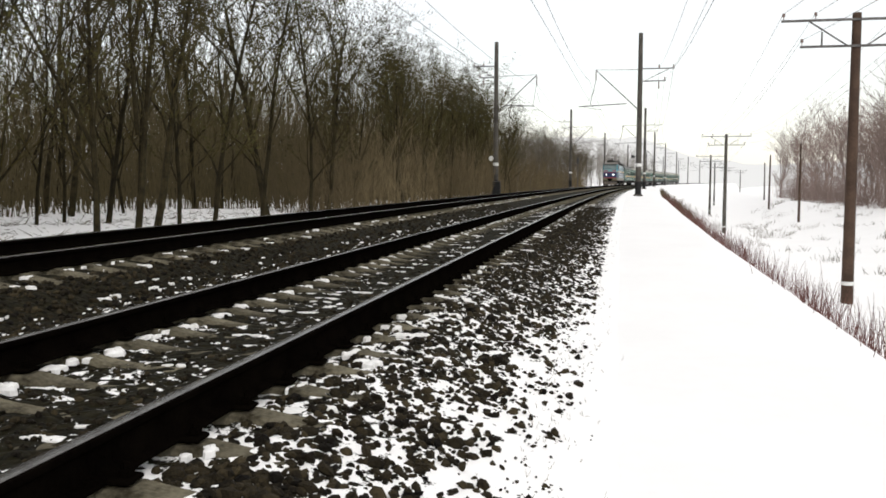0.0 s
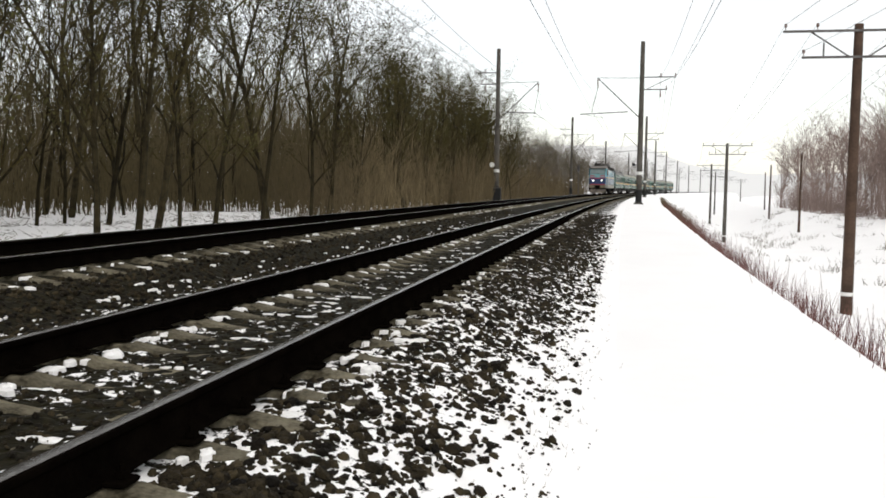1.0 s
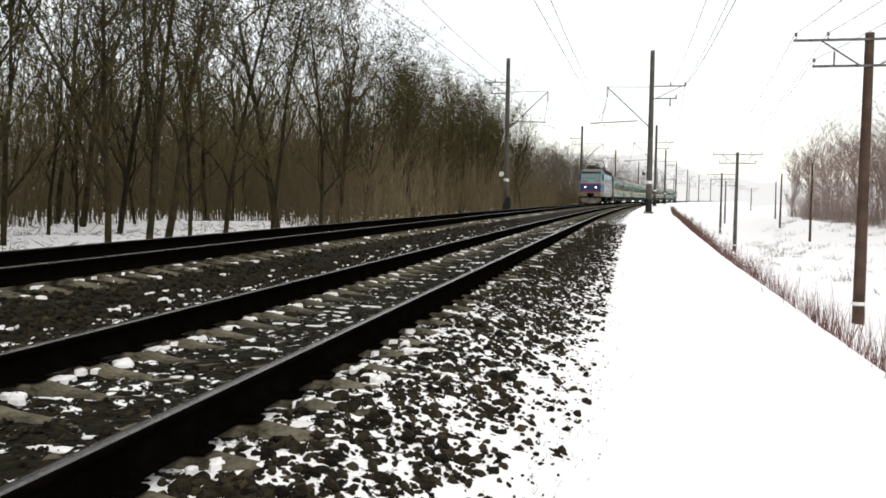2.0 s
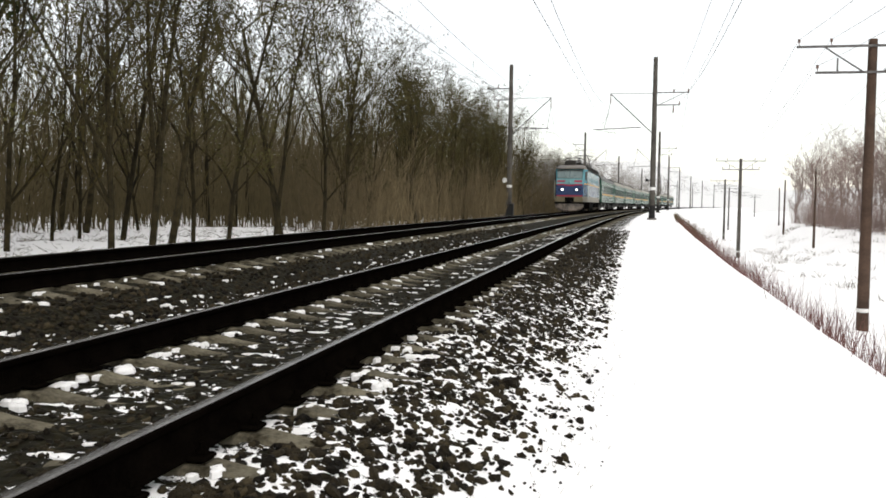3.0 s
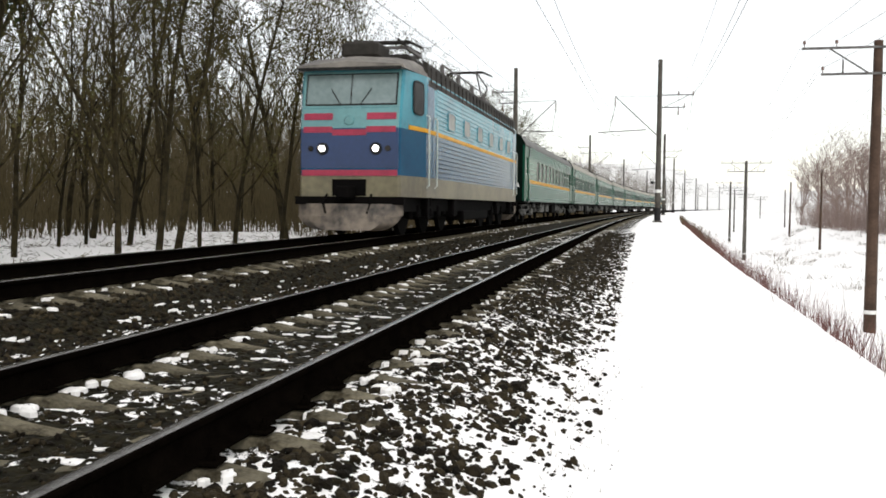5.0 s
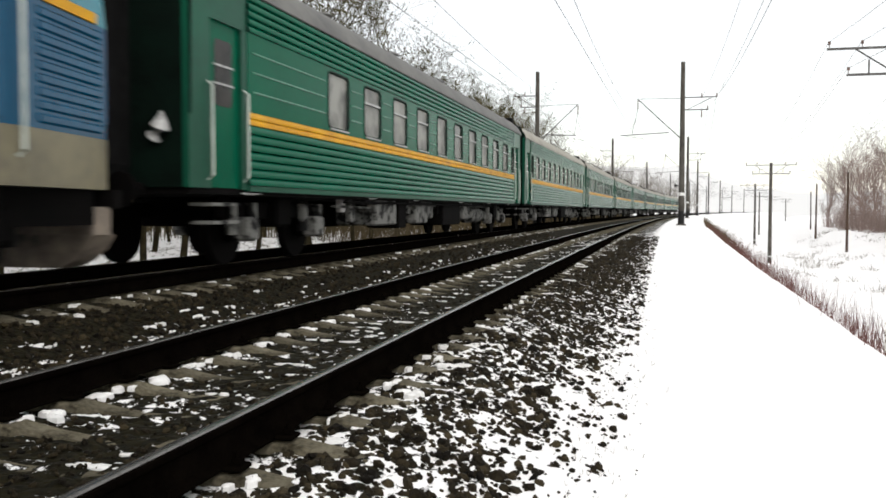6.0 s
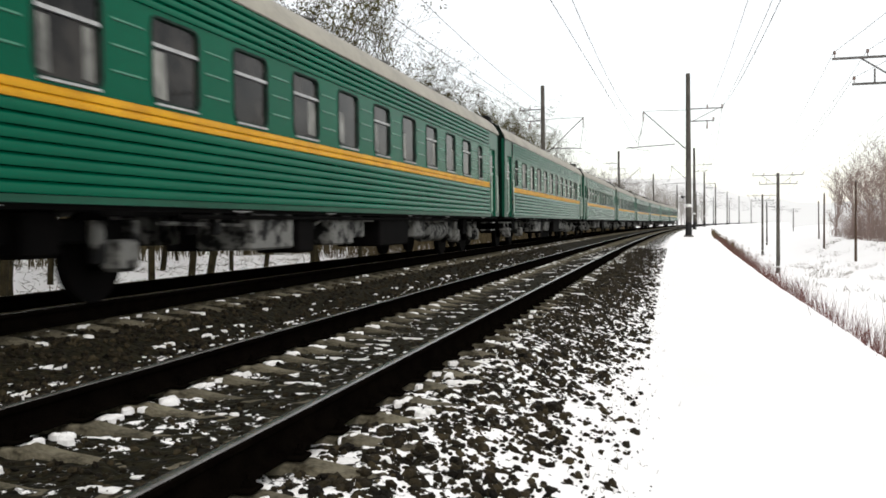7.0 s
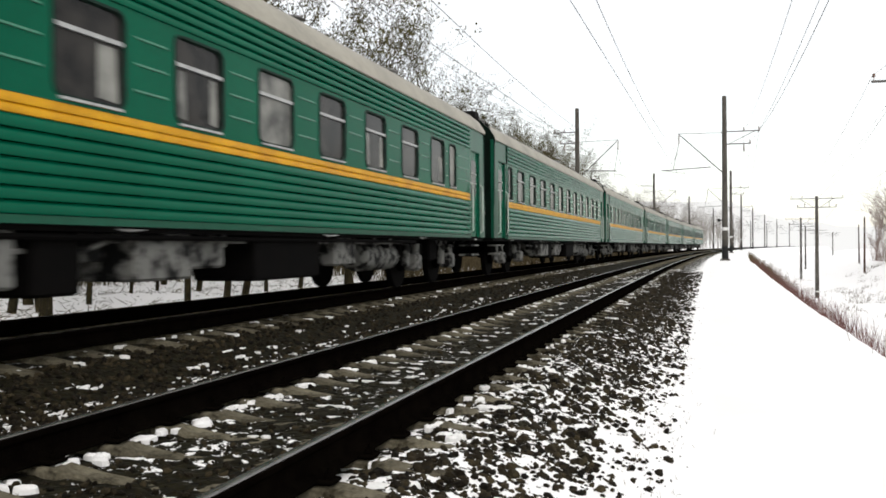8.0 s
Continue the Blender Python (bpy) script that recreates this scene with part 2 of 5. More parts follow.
    bp.inputs["Strength"].default_value, bp.inputs["Distance"].default_value, bp.invert = 0.9, 0.03, True
    l.new(vor.outputs["Distance"], bp.inputs["Height"])
    # smooth where snow lies
    bare = n.new("ShaderNodeMapRange")
    bare.inputs["To Min"].default_value, bare.inputs["To Max"].default_value = 0.9, 0.06
    l.new(step.outputs[0], bare.inputs["Value"])
    l.new(bare.outputs[0], bp.inputs["Strength"])
    l.new(bp.outputs[0], p.inputs["Normal"])
    return m


BALLAST = ballast_material()


def bed(u, y):
    """Height of the ballast bed."""
    s = shoulder(y)
    z = lerp_table(u, [(-9.7, -0.72), (-9.2, -0.5), (-8.4, -0.19), (-7.6, -0.16), (-6.7, -0.195), (-5.8, -0.16), (-5.2, -0.2), (-4.75, -0.36), (-4.1, -0.36), (-3.55, -0.338), (-3.15, -0.348), (-2.7, -0.352), (-2.25, -0.348), (-1.95, -0.338), (-1.7, -0.336), (-1.5, -0.325), (-1.3, -0.36),
                       (-0.85, -0.49 if y < 40 else -0.43), (-0.35, max(-0.63, s + 0.05)), (-0.05, s + 0.005), (0.15, s - 0.06)])
    d = 0.022 if -8.6 < u < -0.2 else 0.012
    return z + d * noise.noise(Vector((u * 9, y * 9, 1))) + d * 0.9 * noise.noise(Vector((u * 21, y * 21, 2)))


bu = list(np.arange(-9.7, -5.2, 0.15)) + list(np.arange(-5.2, 0.2, 0.055))
by = list(np.arange(-40, 2, 3.0)) + list(np.arange(2, 14, 0.06)) + list(np.arange(14, 40, 0.25)) + list(np.arange(40, 160, 1.5)) + list(np.arange(160, 520, 8.0))
bs = sheet(bu, by, bed)
bm_ = bs.mesh("ballast_bed", True)
with_uv(bm_, bs.uv)
ballast = part("ballast_bed", bm_, BALLAST)
tagged(ballast, "dark crushed stone ballast with snow lying in its gaps", "ballast", kind="structure")


# ---- rails and sleepers ----
def rail_profile():
    half = [(0.075, -0.18), (0.075, -0.168), (0.02, -0.15), (0.009, -0.13), (0.009, -0.06), (0.03, -0.045), (0.037, -0.036), (0.037, -0.012), (0.028, -0.003)]
    return half + [(-x, z) for x, z in half[::-1]]


def rail_mesh(u, z0):
    s, ys_ = Shape(), list(np.arange(-40, 2, 4.0)) + list(np.arange(2, 60, 1.0)) + list(np.arange(60, 540, 6.0))
    s.loft([[at_line(u + px, y, z0 + pz) for px, pz in rail_profile()] for y in ys_], True)
    return s


def head_mesh(u, z0):
    s, ys_ = Shape(), list(np.arange(-40, 2, 4.0)) + list(np.arange(2, 60, 1.0)) + list(np.arange(60, 540, 6.0))
    top = [(0.03, -0.004), (0.024, 0.0), (0.01, 0.002), (-0.01, 0.002), (-0.024, 0.0), (-0.03, -0.004)]
    s.loft([[at_line(u + px, y, z0 + pz) for px, pz in top] for y in ys_], False)
    return s


def sleeper_shape():
    """Prestressed sleeper, 2.7 m long: high at the rail seats, lower and narrower in the middle."""
    s, rings = Shape(), []
    half = ((1.35, 0.066, -0.06), (1.335, 0.074, -0.045), (1.12, 0.078, -0.02), (0.96, 0.08, 0.008), (0.62, 0.08, 0.008), (0.42, 0.076, -0.03), (0.2, 0.072, -0.055))
    for x, w, h in [(-x, w, h) for x, w, h in half] + [(0, 0.076, -0.058)] + list(half[::-1]):
        rings.append([(x, -w - 0.05, -0.2), (x, -w, h - 0.012), (x, -w + 0.012, h), (x, w - 0.012, h), (x, w, h - 0.012), (x, w + 0.05, -0.2)])
    return s.loft(rings, True, True)


def clip_shape():
    s = Shape()
    for k in (-1, 1):
        s.box(k * 0.115 - 0.045, -0.06, 0.0, k * 0.115 + 0.045, 0.06, 0.022, 0.006)
        s.tube([(k * 0.12, 0, 0.0), (k * 0.12, 0, 0.075)], 0.014, 6)
        s.box(k * 0.12 - 0.022, -0.022, 0.025, k * 0.12 + 0.022, 0.022, 0.05)
    return s


def railway(u, z0, label, first, count, clips):
    t = thing("railway_track", label, "railway track", kind="structure")
    for k in (-1, 1):
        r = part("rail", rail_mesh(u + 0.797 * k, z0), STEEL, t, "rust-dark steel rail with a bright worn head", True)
        part("rail_head", head_mesh(u + 0.797 * k, z0), HEAD, r, "shiny worn running surface", True)
    me, cl = sleeper_shape().mesh("sleeper"), clip_shape().mesh("clip")
    me.materials.append(CONCRETE)
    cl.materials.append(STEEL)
    for i in range(count):
        y = first + i * SLEEPER_STEP
        ob = new("sleeper", me)
        ob.parent = t
        ob.matrix_basis = pose(*at_line(u, y, z0 - 0.2), 0, 0, turn(y) + random.uniform(-0.6, 0.6))
        if clips[0] <= i < clips[1]:
            for k in (-1, 1):
                c = new("rail_clip", cl)
                c.parent = ob
                c.location = (0.797 * k, 0, 0.018)
    far = Shape()
    base = sleeper_shape()
    for i in range(count, count + 260):
        y = first + i * SLEEPER_STEP
        m = pose(*at_line(u, y, z0 - 0.2), 0, 0, turn(y))
        far.add([m @ Vector(v) for v in base.v], base.f)
    tagged(part("far_sleepers", far, CONCRETE, t), kind="stuff")
    return t


S0 = 4.60
railway(XN, ZN, "railway track on concrete sleepers with snow between", S0 - 60 * SLEEPER_STEP, 290, (55, 110))
railway(XF, ZF, "second railway track on concrete sleepers in dark ballast", S0 - 60 * SLEEPER_STEP, 290, (0, 0))


# ---- overhead masts and poles ----
def mast(side, y, u, z, height, arms=True):
    """Round concrete mast; side 1 stands to the right of its track, -1 to the left."""
    t = thing("catenary_mast", "tall grey concrete catenary mast with bracket arms" if side > 0 else "grey concrete catenary mast before the bare woods", "mast", pose(*at_line(u, y, z), 0, 0, turn(y)), "catenary masts")
    part("shaft", Shape().tube([(0, 0, -0.4), (0, 0, height)], [0.21, 0.145], 16), POLE, t, smooth=True)
    part("base_paint", Shape().tube([(0, 0, 0), (0, 0, 0.95)], [0.222, 0.216], 16), BLACK, t, "black tarred foot", True)
    part("foundation", Shape().box(-0.32, -0.32, -0.5, 0.32, 0.32, 0.06, 0.03), POLE, t)
    part("number_mark", Shape().tube([(0, 0, 2.0), (0, 0, 2.22)], [0.207, 0.206], 16), WHITE, t, "faded white painted band", True)
    s = -side
    zt = 8.75 if side > 0 else 8.72
    br = Shape()
    br.tube([(0.15 * s, 0, 6.0), (3.05 * s, 0, zt)], 0.035, 8)
    part("bracket_strut", br, IRON, t)
    part("tie_rod", Shape().tube([(0.12 * s, 0, zt - 0.05), (3.05 * s, 0, zt)], 0.02, 6), IRON, t)
    part("steady_tube", Shape().tube([(0.9 * s, 0, 6.38), (4.2 * s, 0, 6.22)] if side > 0 else [(0.75 * s, 0, 6.5), (2.9 * s, 0, 6.42)], 0.034, 8), IRON, t)
    ins = Shape()
    for k in range(5):
        ins.disc(3.02 * s, 0, zt - 0.15 - 0.12 * k, 0.075, -0.05, "z", 10)
    ins.tube([(3.02 * s, 0, zt), (3.02 * s, 0, zt - 0.75)], 0.014, 6)
    part("insulator", ins, INSUL, t)
    part("hanger", Shape().tube([(3.02 * s, 0, zt - 0.7), (3.4 * s if side > 0 else 2.75 * s, 0, 6.35)], 0.02, 5).tube([(3.06 * s, 0, zt - 1.3), (3.55 * s if side > 0 else 3.3 * s, 0, 6.6)], 0.014, 5), IRON, t)
    part("dropper_arm", Shape().tube([(3.9 * s if side > 0 else 2.7 * s, 0, 6.2), (3.3 * s, 0, 6.08), (2.6 * s if side > 0 else 3.6 * s, 0, 5.98)], 0.014, 6), IRON, t)
    if arms:
        o = side
        zz = 8.72 if side > 0 else 9.4
        ln = 2.3 if side > 0 else 1.75
        part("feeder_arm", Shape().box(min(0.1 * o, ln * o), -0.04, zz, max(0.1 * o, ln * o), 0.04, zz + 0.07), IRON, t)
        part("feeder_arm", Shape().box(min(0.1 * o, ln * 0.75 * o), -0.04, zz - 0.85, max(0.1 * o, ln * 0.75 * o), 0.04, zz - 0.78), IRON, t)
        part("brace", Shape().tube([(ln * 0.85 * o, 0, zz), (0.3 * o, 0, zz - 0.8)], 0.025, 6), IRON, t)
        for x, z_ in ((ln * 0.97, zz), (ln * 0.55, zz), (ln * 0.72, zz - 0.85)):
            part("insulator", Shape().tube([(x * o, 0, z_ + 0.05), (x * o, 0, z_ + 0.3)], [0.05, 0.035], 8), INSUL, t)
        part("hanging_insulator", Shape().tube([(ln * 0.55 * o, 0, zz - 0.85), (ln * 0.55 * o, 0, zz - 1.35)], [0.03, 0.05], 8), INSUL, t)
    return t


MAST_R = [63.9 + 63.0 * i for i in range(7)]
MAST_L = [66.7 + 63.5 * i for i in range(7)]
for y in MAST_R:
    mast(1, y, 0.78, shoulder(y) + 0.05, 11.2 if y < 70 else 11.1)
for y in MAST_L:
    mast(-1, y, -9.75, 0.0, 11.2)
# low dark box at the foot of the first mast by the woods
cab = thing("track_cabinet", "small dark lineside equipment cabinet beside the mast", "cabinet", pose(*at_line(-9.62, 66.2, -0.35)))
part("body", Shape().box(-0.3, -0.25, 0, 0.3, 0.25, 1.15, 0.02), BLACK, cab)
part("lid", Shape().box(-0.33, -0.28, 1.155, 0.33, 0.28, 1.2, 0.01), IRON, cab)
sgn = thing("round_signal_plate", "small white round plate on the mast", "sign", pose(*at_line(-10.1, 66.6, 2.55)))
part("plate", Shape().disc(0, 0, 0, 0.19, 0.03, "y", 16), WHITE, sgn)
part("bracket", Shape().tube([(0, 0.04, 0), (0.3, 0.06, 0)], 0.02, 6), IRON, sgn)


sig = thing("railway_signal", "dark lineside signal post with a hooded head", "signal", pose(*at_line(-9.45, 138.0, -0.2), 0, 0, turn(138)))
part("post", Shape().tube([(0, 0, -0.3), (0, 0, 3.6)], 0.075, 10), IRON, sig, smooth=True)
head_ = part("signal_head", Shape().box(-0.2, -0.09, 3.7, 0.2, 0.09, 4.7, 0.06), IRON, sig, "black signal head")
for zz in (3.8, 4.15, 4.5):
    part("hood", Shape().tube([(0, -0.08, zz), (0, -0.3, zz + 0.02)], [0.11, 0.12], 12, False), BLACK, head_)
part("footing", Shape().box(-0.25, -0.25, -0.4, 0.25, 0.25, 0.12, 0.03), POLE, sig)
box_ = thing("mast_box", "small dark box on a bracket on the mast", "box", pose(*at_line(0.78, 63.9, shoulder(63.9) + 2.75), 0, 0, turn(63.9)))
part("body", Shape().box(-0.5, -0.1, -0.09, -0.3, 0.1, 0.1, 0.02), BLACK, box_)
part("bracket", Shape().tube([(-0.3, 0, 0), (-0.12, 0, 0)], 0.025, 6), IRON, box_)


def wire(name, label, pts, r, category="wire"):
    cu = bpy.data.curves.new(name, "CURVE")
    cu.dimensions, cu.bevel_depth, cu.bevel_resolution = "3D", r, 1
    sp = cu.splines.new("POLY")
    sp.points.add(len(pts) - 1)
    for p, q in zip(sp.points, pts):
        p.co = (*q, 1)
    cu.materials.append(WIRE)
    return tagged(new(name, cu), label, category, "overhead wires")


def span(sup, sag, n=14):
    """Points of a wire hung between supports (u, y, z)."""
    out = []
    for (u0, y0, z0), (u1, y1, z1) in zip(sup, sup[1:]):
        p, q = Vector(at_line(u0, y0, z0)), Vector(at_line(u1, y1, z1))
        for k in range(n):
            t = k / n
            out.append(p.lerp(q, t) - Vector((0, 0, sag * 4 * t * (1 - t))))
    return out + [Vector(at_line(*sup[-1]))]


yr = [0.9] + MAST_R
yl = [3.2] + MAST_L
wire("contact_wire", "contact wire over the nearer track", span([(XN + (0.3 if i % 2 else -0.3), y, 6.0) for i, y in enumerate(yr)], 0.03), 0.009)
wire("messenger_wire", "messenger wire over the nearer track", span([(XN, y, 7.9) for y in yr], 1.2), 0.009)
wire("contact_wire", "contact wire over the train's track", span([(XF + (0.3 if i % 2 else -0.3), y, 6.05) for i, y in enumerate(yl)], 0.03), 0.009)
wire("messenger_wire", "messenger wire over the train's track", span([(XF, y, 8.0) for y in yl], 1.2), 0.009)
for i, (u, z) in enumerate(((3.0, 8.8), (2.05, 8.8), (2.4, 7.95))):
    wire("feeder_wire", "feeder wire along the masts", span([(u, y, z + shoulder(y)) for y in yr], 0.9), 0.012 if i == 0 else 0.008)
for u, z in ((-11.4, 9.4), (-10.7, 9.4)):
    wire("feeder_wire", "feeder wire along the masts by the woods", span([(u, y, z) for y in yl], 0.9), 0.008)


def line_pole(x, y, z, height, big=True):
    t = thing("telegraph_pole", "brown concrete line pole with two crossarms in the snow" if big else "distant line pole with two crossarms, greyed for haze", "pole", pose(x, y, z, 0, 0, turn(y)), "line poles")
    # the farther poles take the grey mast surface to imitate haze
    part("shaft", Shape().tube([(0, 0, -0.6), (0, 0, height)], [0.165, 0.115], 14), WOODPOLE if big else POLE, t, smooth=True)
    part("paint_ring", Shape().tube([(0, 0, 0.5), (0, 0, 0.6)], [0.17, 0.168], 14), WHITE, t, "pale band", True)
    for zz, ln, lean in ((height - 0.22, 1.95, 0.0), (height - 0.92, 1.45, 0.0)):
        part("crossarm", Shape().box(-ln, -0.16, zz, ln, -0.1, zz + 0.06), IRON, t)
        for k in (-1, 1):
            for q in (0.97, 0.55) if ln > 1.5 else (0.97,):
                part("insulator", Shape().tube([(k * ln * q, -0.13, zz + 0.05), (k * ln * q, -0.13, zz + 0.14), (k * ln * q, -0.13, zz + 0.16), (k * ln * q, -0.13, zz + 0.24)], [0.012, 0.012, 0.045, 0.035], 8), INSUL, t)
    for k in (-1, 1):
        part("brace", Shape().tube([(k * 1.25, -0.13, height - 0.2), (k * 0.25, -0.13, height - 0.88)], 0.022, 6), IRON, t)
        part("strut", Shape().box(k * 0.9 - 0.02, -0.15, height - 0.9, k * 0.9 + 0.02, -0.11, height - 0.5), IRON, t)
    return t


POLES = [(6.3, 26.0, -2.5, 7.86), (8.85, 76.0, -3.4, 8.1), (12.75, 126.0, -3.65, 8.1), (18.6, 176.0, -3.7, 8.1), (26.5, 226.0, -3.7, 8.1), (36.5, 276.0, -3.7, 8.1)]
for i, q in enumerate(POLES):
    line_pole(*q, i == 0)
for k, dz in ((-1.9, 0.0), (-1.07, 0.0), (1.07, 0), (1.9, 0), (-1.4, -0.7), (1.4, -0.7)):
    pts = []
    sup = [(5.7, -24.0, -2.4 + 7.86)] + [(x, y, z + h) for x, y, z, h in POLES]
    for (x0, y0, z0), (x1, y1, z1) in zip(sup, sup[1:]):
        for j in range(12):
            f = j / 12
            pts.append((x0 + (x1 - x0) * f + k, y0 + (y1 - y0) * f, z0 + (z1 - z0) * f + dz - 3.2 * f * (1 - f)))
    wire("line_wire", "thin line wire between the poles", pts, 0.005)
for x, y, z, h in ((16.2, 100, -1.6, 5.2), (15.4, 80, -2.1, 6.1), (22, 140, -1.4, 5.0)):
    t = thing("old_pole", "slim leaning grey pole in the snow", "pole", pose(x, y, z, 0, random.uniform(-1, 1), 0), "slim poles")
    part("shaft", Shape().tube([(0, 0, -0.5), (0, 0, h)], [0.11, 0.075], 10), WOODPOLE, t, smooth=True)
    part("cap", Shape().tube([(0, 0, h), (0, 0, h + 0.12)], [0.085, 0.02], 10), IRON, t)


# ---- woods ----
def tree_segments(rnd, height, lean=0.0, forks=1.0, fine=3, spread=0.62):
    """Limbs of a bare broadleaved tree as (start, end, radius, radius, level)."""
    segs, tips = [], []
    r0 = height * rnd.uniform(0.0065, 0.0145)

    def grow(p, d, length, r, level):
        n = 5 if level == 0 else (4 if level == 1 else 3)
        q = Vector(p)
        for k in range(n):
            bendy = 0.055 if level == 0 else 0.26
            d = (d + Vector((rnd.gauss(0, bendy), rnd.gauss(0, bendy), rnd.gauss(0.05, bendy * 0.6)))).normalized()
            e = q + d * (length / n)
            r1 = r * (1 - 0.75 / n * (1 if level == 0 else 1.1))
            segs.append((q, e, r, max(r1, 0.004), level))
            if level < fine and (level > 0 or k >= 1 or rnd.random() < 0.5):
                for _ in range((3 if k == 3 else 2) if level == 0 else (2 if level == 1 else 3 if rnd.random() < 0.6 else 2)):
                    a = rnd.uniform(0, 2 * math.pi)
                    out = spread * rnd.uniform(0.7, 1.35)
                    side = Vector((math.cos(a), math.sin(a), 0.15))
                    nd = (d * math.cos(out) + side * math.sin(out) + Vector((0, 0, 0.22))).normalized()
                    grow(e, nd, length * rnd.uniform(0.32, 0.52) * (1.0 if level else 1.0), max(r1 * rnd.uniform(0.4, 0.62), 0.005), level + 1)
            q, r = e, max(r1, 0.004)
        tips.append(q)
    grow(Vector((0, 0, -0.3)), Vector((lean, rnd.uniform(-0.1, 0.1), 1)).normalized(), height * 0.8, r0, 0)
    if rnd.random() < forks:
        grow(Vector((0, 0, height * 0.26)), Vector((rnd.uniform(-0.4, 0.4), rnd.uniform(-0.4, 0.4), 1)).normalized(), height * 0.6, r0 * 0.66, 0)
    return segs, tips


def limb_mesh(segs, name, mat, thin=1.0):
    s = Shape()
    for p, q, a, b, level in segs:
        n = 7 if level == 0 else (5 if level == 1 else 3)
        d = (q - p).normalized()
        u = d.cross(Vector((0.3, 1, 0.1))).normalized()
        w = d.cross(u)
        cs = [(math.cos(2 * math.pi * k / n), math.sin(2 * math.pi * k / n)) for k in range(n)]
        base = len(s.v)
        s.v += [tuple(p + a * thin * (c * u + t * w)) for c, t in cs] + [tuple(q + b * thin * (c * u + t * w)) for c, t in cs]
        s.f += [(base + k, base + (k + 1) % n, base + n + (k + 1) % n, base + n + k) for k in range(n)]
    me = s.mesh(name, True)
    me.materials.append(mat)
    return me


def leaf_mesh(tips, rnd, count, size, mat):
    s = Shape()
    chosen = rnd.sample(tips, max(1, len(tips) // 2))
    for _ in range(count):
        c = rnd.choice(chosen) + Vector((rnd.gauss(0, 0.17), rnd.gauss(0, 0.17), rnd.gauss(0, 0.12)))
        u = Vector((rnd.gauss(0, 1), rnd.gauss(0, 1), rnd.gauss(0, 1))).normalized() * size * rnd.uniform(0.5, 1.2)
        w = u.cross(Vector((rnd.gauss(0, 1), rnd.gauss(0, 1), rnd.gauss(0, 1)))).normalized() * size * rnd.uniform(0.3, 0.7)
        s.add([c - u, c + w, c + u, c - w], [(0, 1, 2, 3)])
    me = s.mesh("leaves")
    me.materials.append(mat)
    return me


def tree_model(seed, height, fine, leaves, bark, twig, label, group, thin=1.0, forks=0.35, keep=1.0):
    rnd = random.Random(seed)
    t = thing("tree", label, "tree", pose(0, 0, -50), group)
    segs, tips = tree_segments(rnd, height, rnd.uniform(-0.09, 0.12), forks, fine)
    part("trunk", limb_mesh([g for g in segs if g[4] <= 1], "trunk", bark), None, t)
    part("crown", limb_mesh([g for g in segs if g[4] == 2 or (g[4] > 2 and rnd.random() < keep)], "crown", twig, thin), None, t, "bare twigs")
    if leaves:
        part("leaves", leaf_mesh(tips, rnd, leaves, 0.07, LEAF), None, t, "withered leaves left hanging")
    return t


def plant_all(models, spots):
    """The models stand at the first spots, copies of them at the rest."""
    for i, (m, sc) in enumerate(spots):
        src = models[i % len(models)]
        if i < len(models):
            src.matrix_basis = m
            src.scale = (sc, sc, sc)
        else:
            c = copy_thing(src, m)
            c.scale = (sc, sc, sc)


def joined(name, models, spots, label, category):
    """Copies of the models, past what one could count, in one mesh for each of their parts' surfaces."""
    packs = {}
    for i, (m, sc) in enumerate(spots):
        src = models[i % len(models)]
        for ch in src.children:
            me = ch.data
            v = np.empty(len(me.vertices) * 3)
            me.vertices.foreach_get("co", v)
            lp = np.empty(len(me.loops), int)
            me.loops.foreach_get("vertex_index", lp)
            mm = np.array(m)
            w = (v.reshape(-1, 3) * sc) @ mm[:3, :3].T + mm[:3, 3]
            pack = packs.setdefault(me.materials[0].name, [me.materials[0], [], [], 0])
            pack[1].append(w)
            pack[2].append(lp.reshape(-1, 4) + pack[3])
            pack[3] += len(w)
    for mat, vs, fs, _ in packs.values():
        me = bpy.data.meshes.new(name)
        v, f = np.concatenate(vs), np.concatenate(fs)
        me.vertices.add(len(v))
        me.vertices.foreach_set("co", v.ravel())
        me.loops.add(f.size)
        me.loops.foreach_set("vertex_index", f.ravel())
        me.polygons.add(len(f))
        me.polygons.foreach_set("loop_start", np.arange(len(f)) * 4)
        me.update(calc_edges=True)
        me.materials.append(mat)
        tagged(new(name, me), label, category, kind="stuff")


def top_of(t):
    return max(v.co.z for c in t.children for v in c.data.vertices)


rw = random.Random(11)
edge_models = [tree_model(100 + i, 12.0, 3, 2900, BARK, TWIG, "tall bare winter tree with withered leaves at the woods' edge", "trees of the dense woods", 1.6, 0.35, 0.5) for i in range(7)]
EDGE_TOP = sum(top_of(t) for t in edge_models) / len(edge_models)


def wood_height(y):
    return lerp_table(y, [(14, 13.8), (30, 13.0), (40, 11.9), (78, 11.9), (90, 10.0), (160, 9.2), (200, 9.5)])


spots = []
y = 12.0
while y < 190:
    for back in (0, 1):
        u = -12.4 - 2.2 * back + rw.uniform(-1.0, 0.7)
        yy = y + rw.uniform(-0.6, 0.6)
        spots.append((pose(*at_line(u, yy, land(u, yy)), rw.uniform(-2, 2), rw.uniform(-2, 3), rw.uniform(0, 360)), rw.uniform(0.8, 1.04) * wood_height(yy) / EDGE_TOP))
        if y > 92 or rw.random() < 0.45:
            break
    y += rw.uniform(1.3, 2.6) if y < 34 else rw.uniform(1.7, 3.3) if y < 100 else rw.uniform(1.8, 3.6)
near, far_ = [p for p in spots if p[0].translation.y < 92], [p for p in spots if p[0].translation.y >= 92]
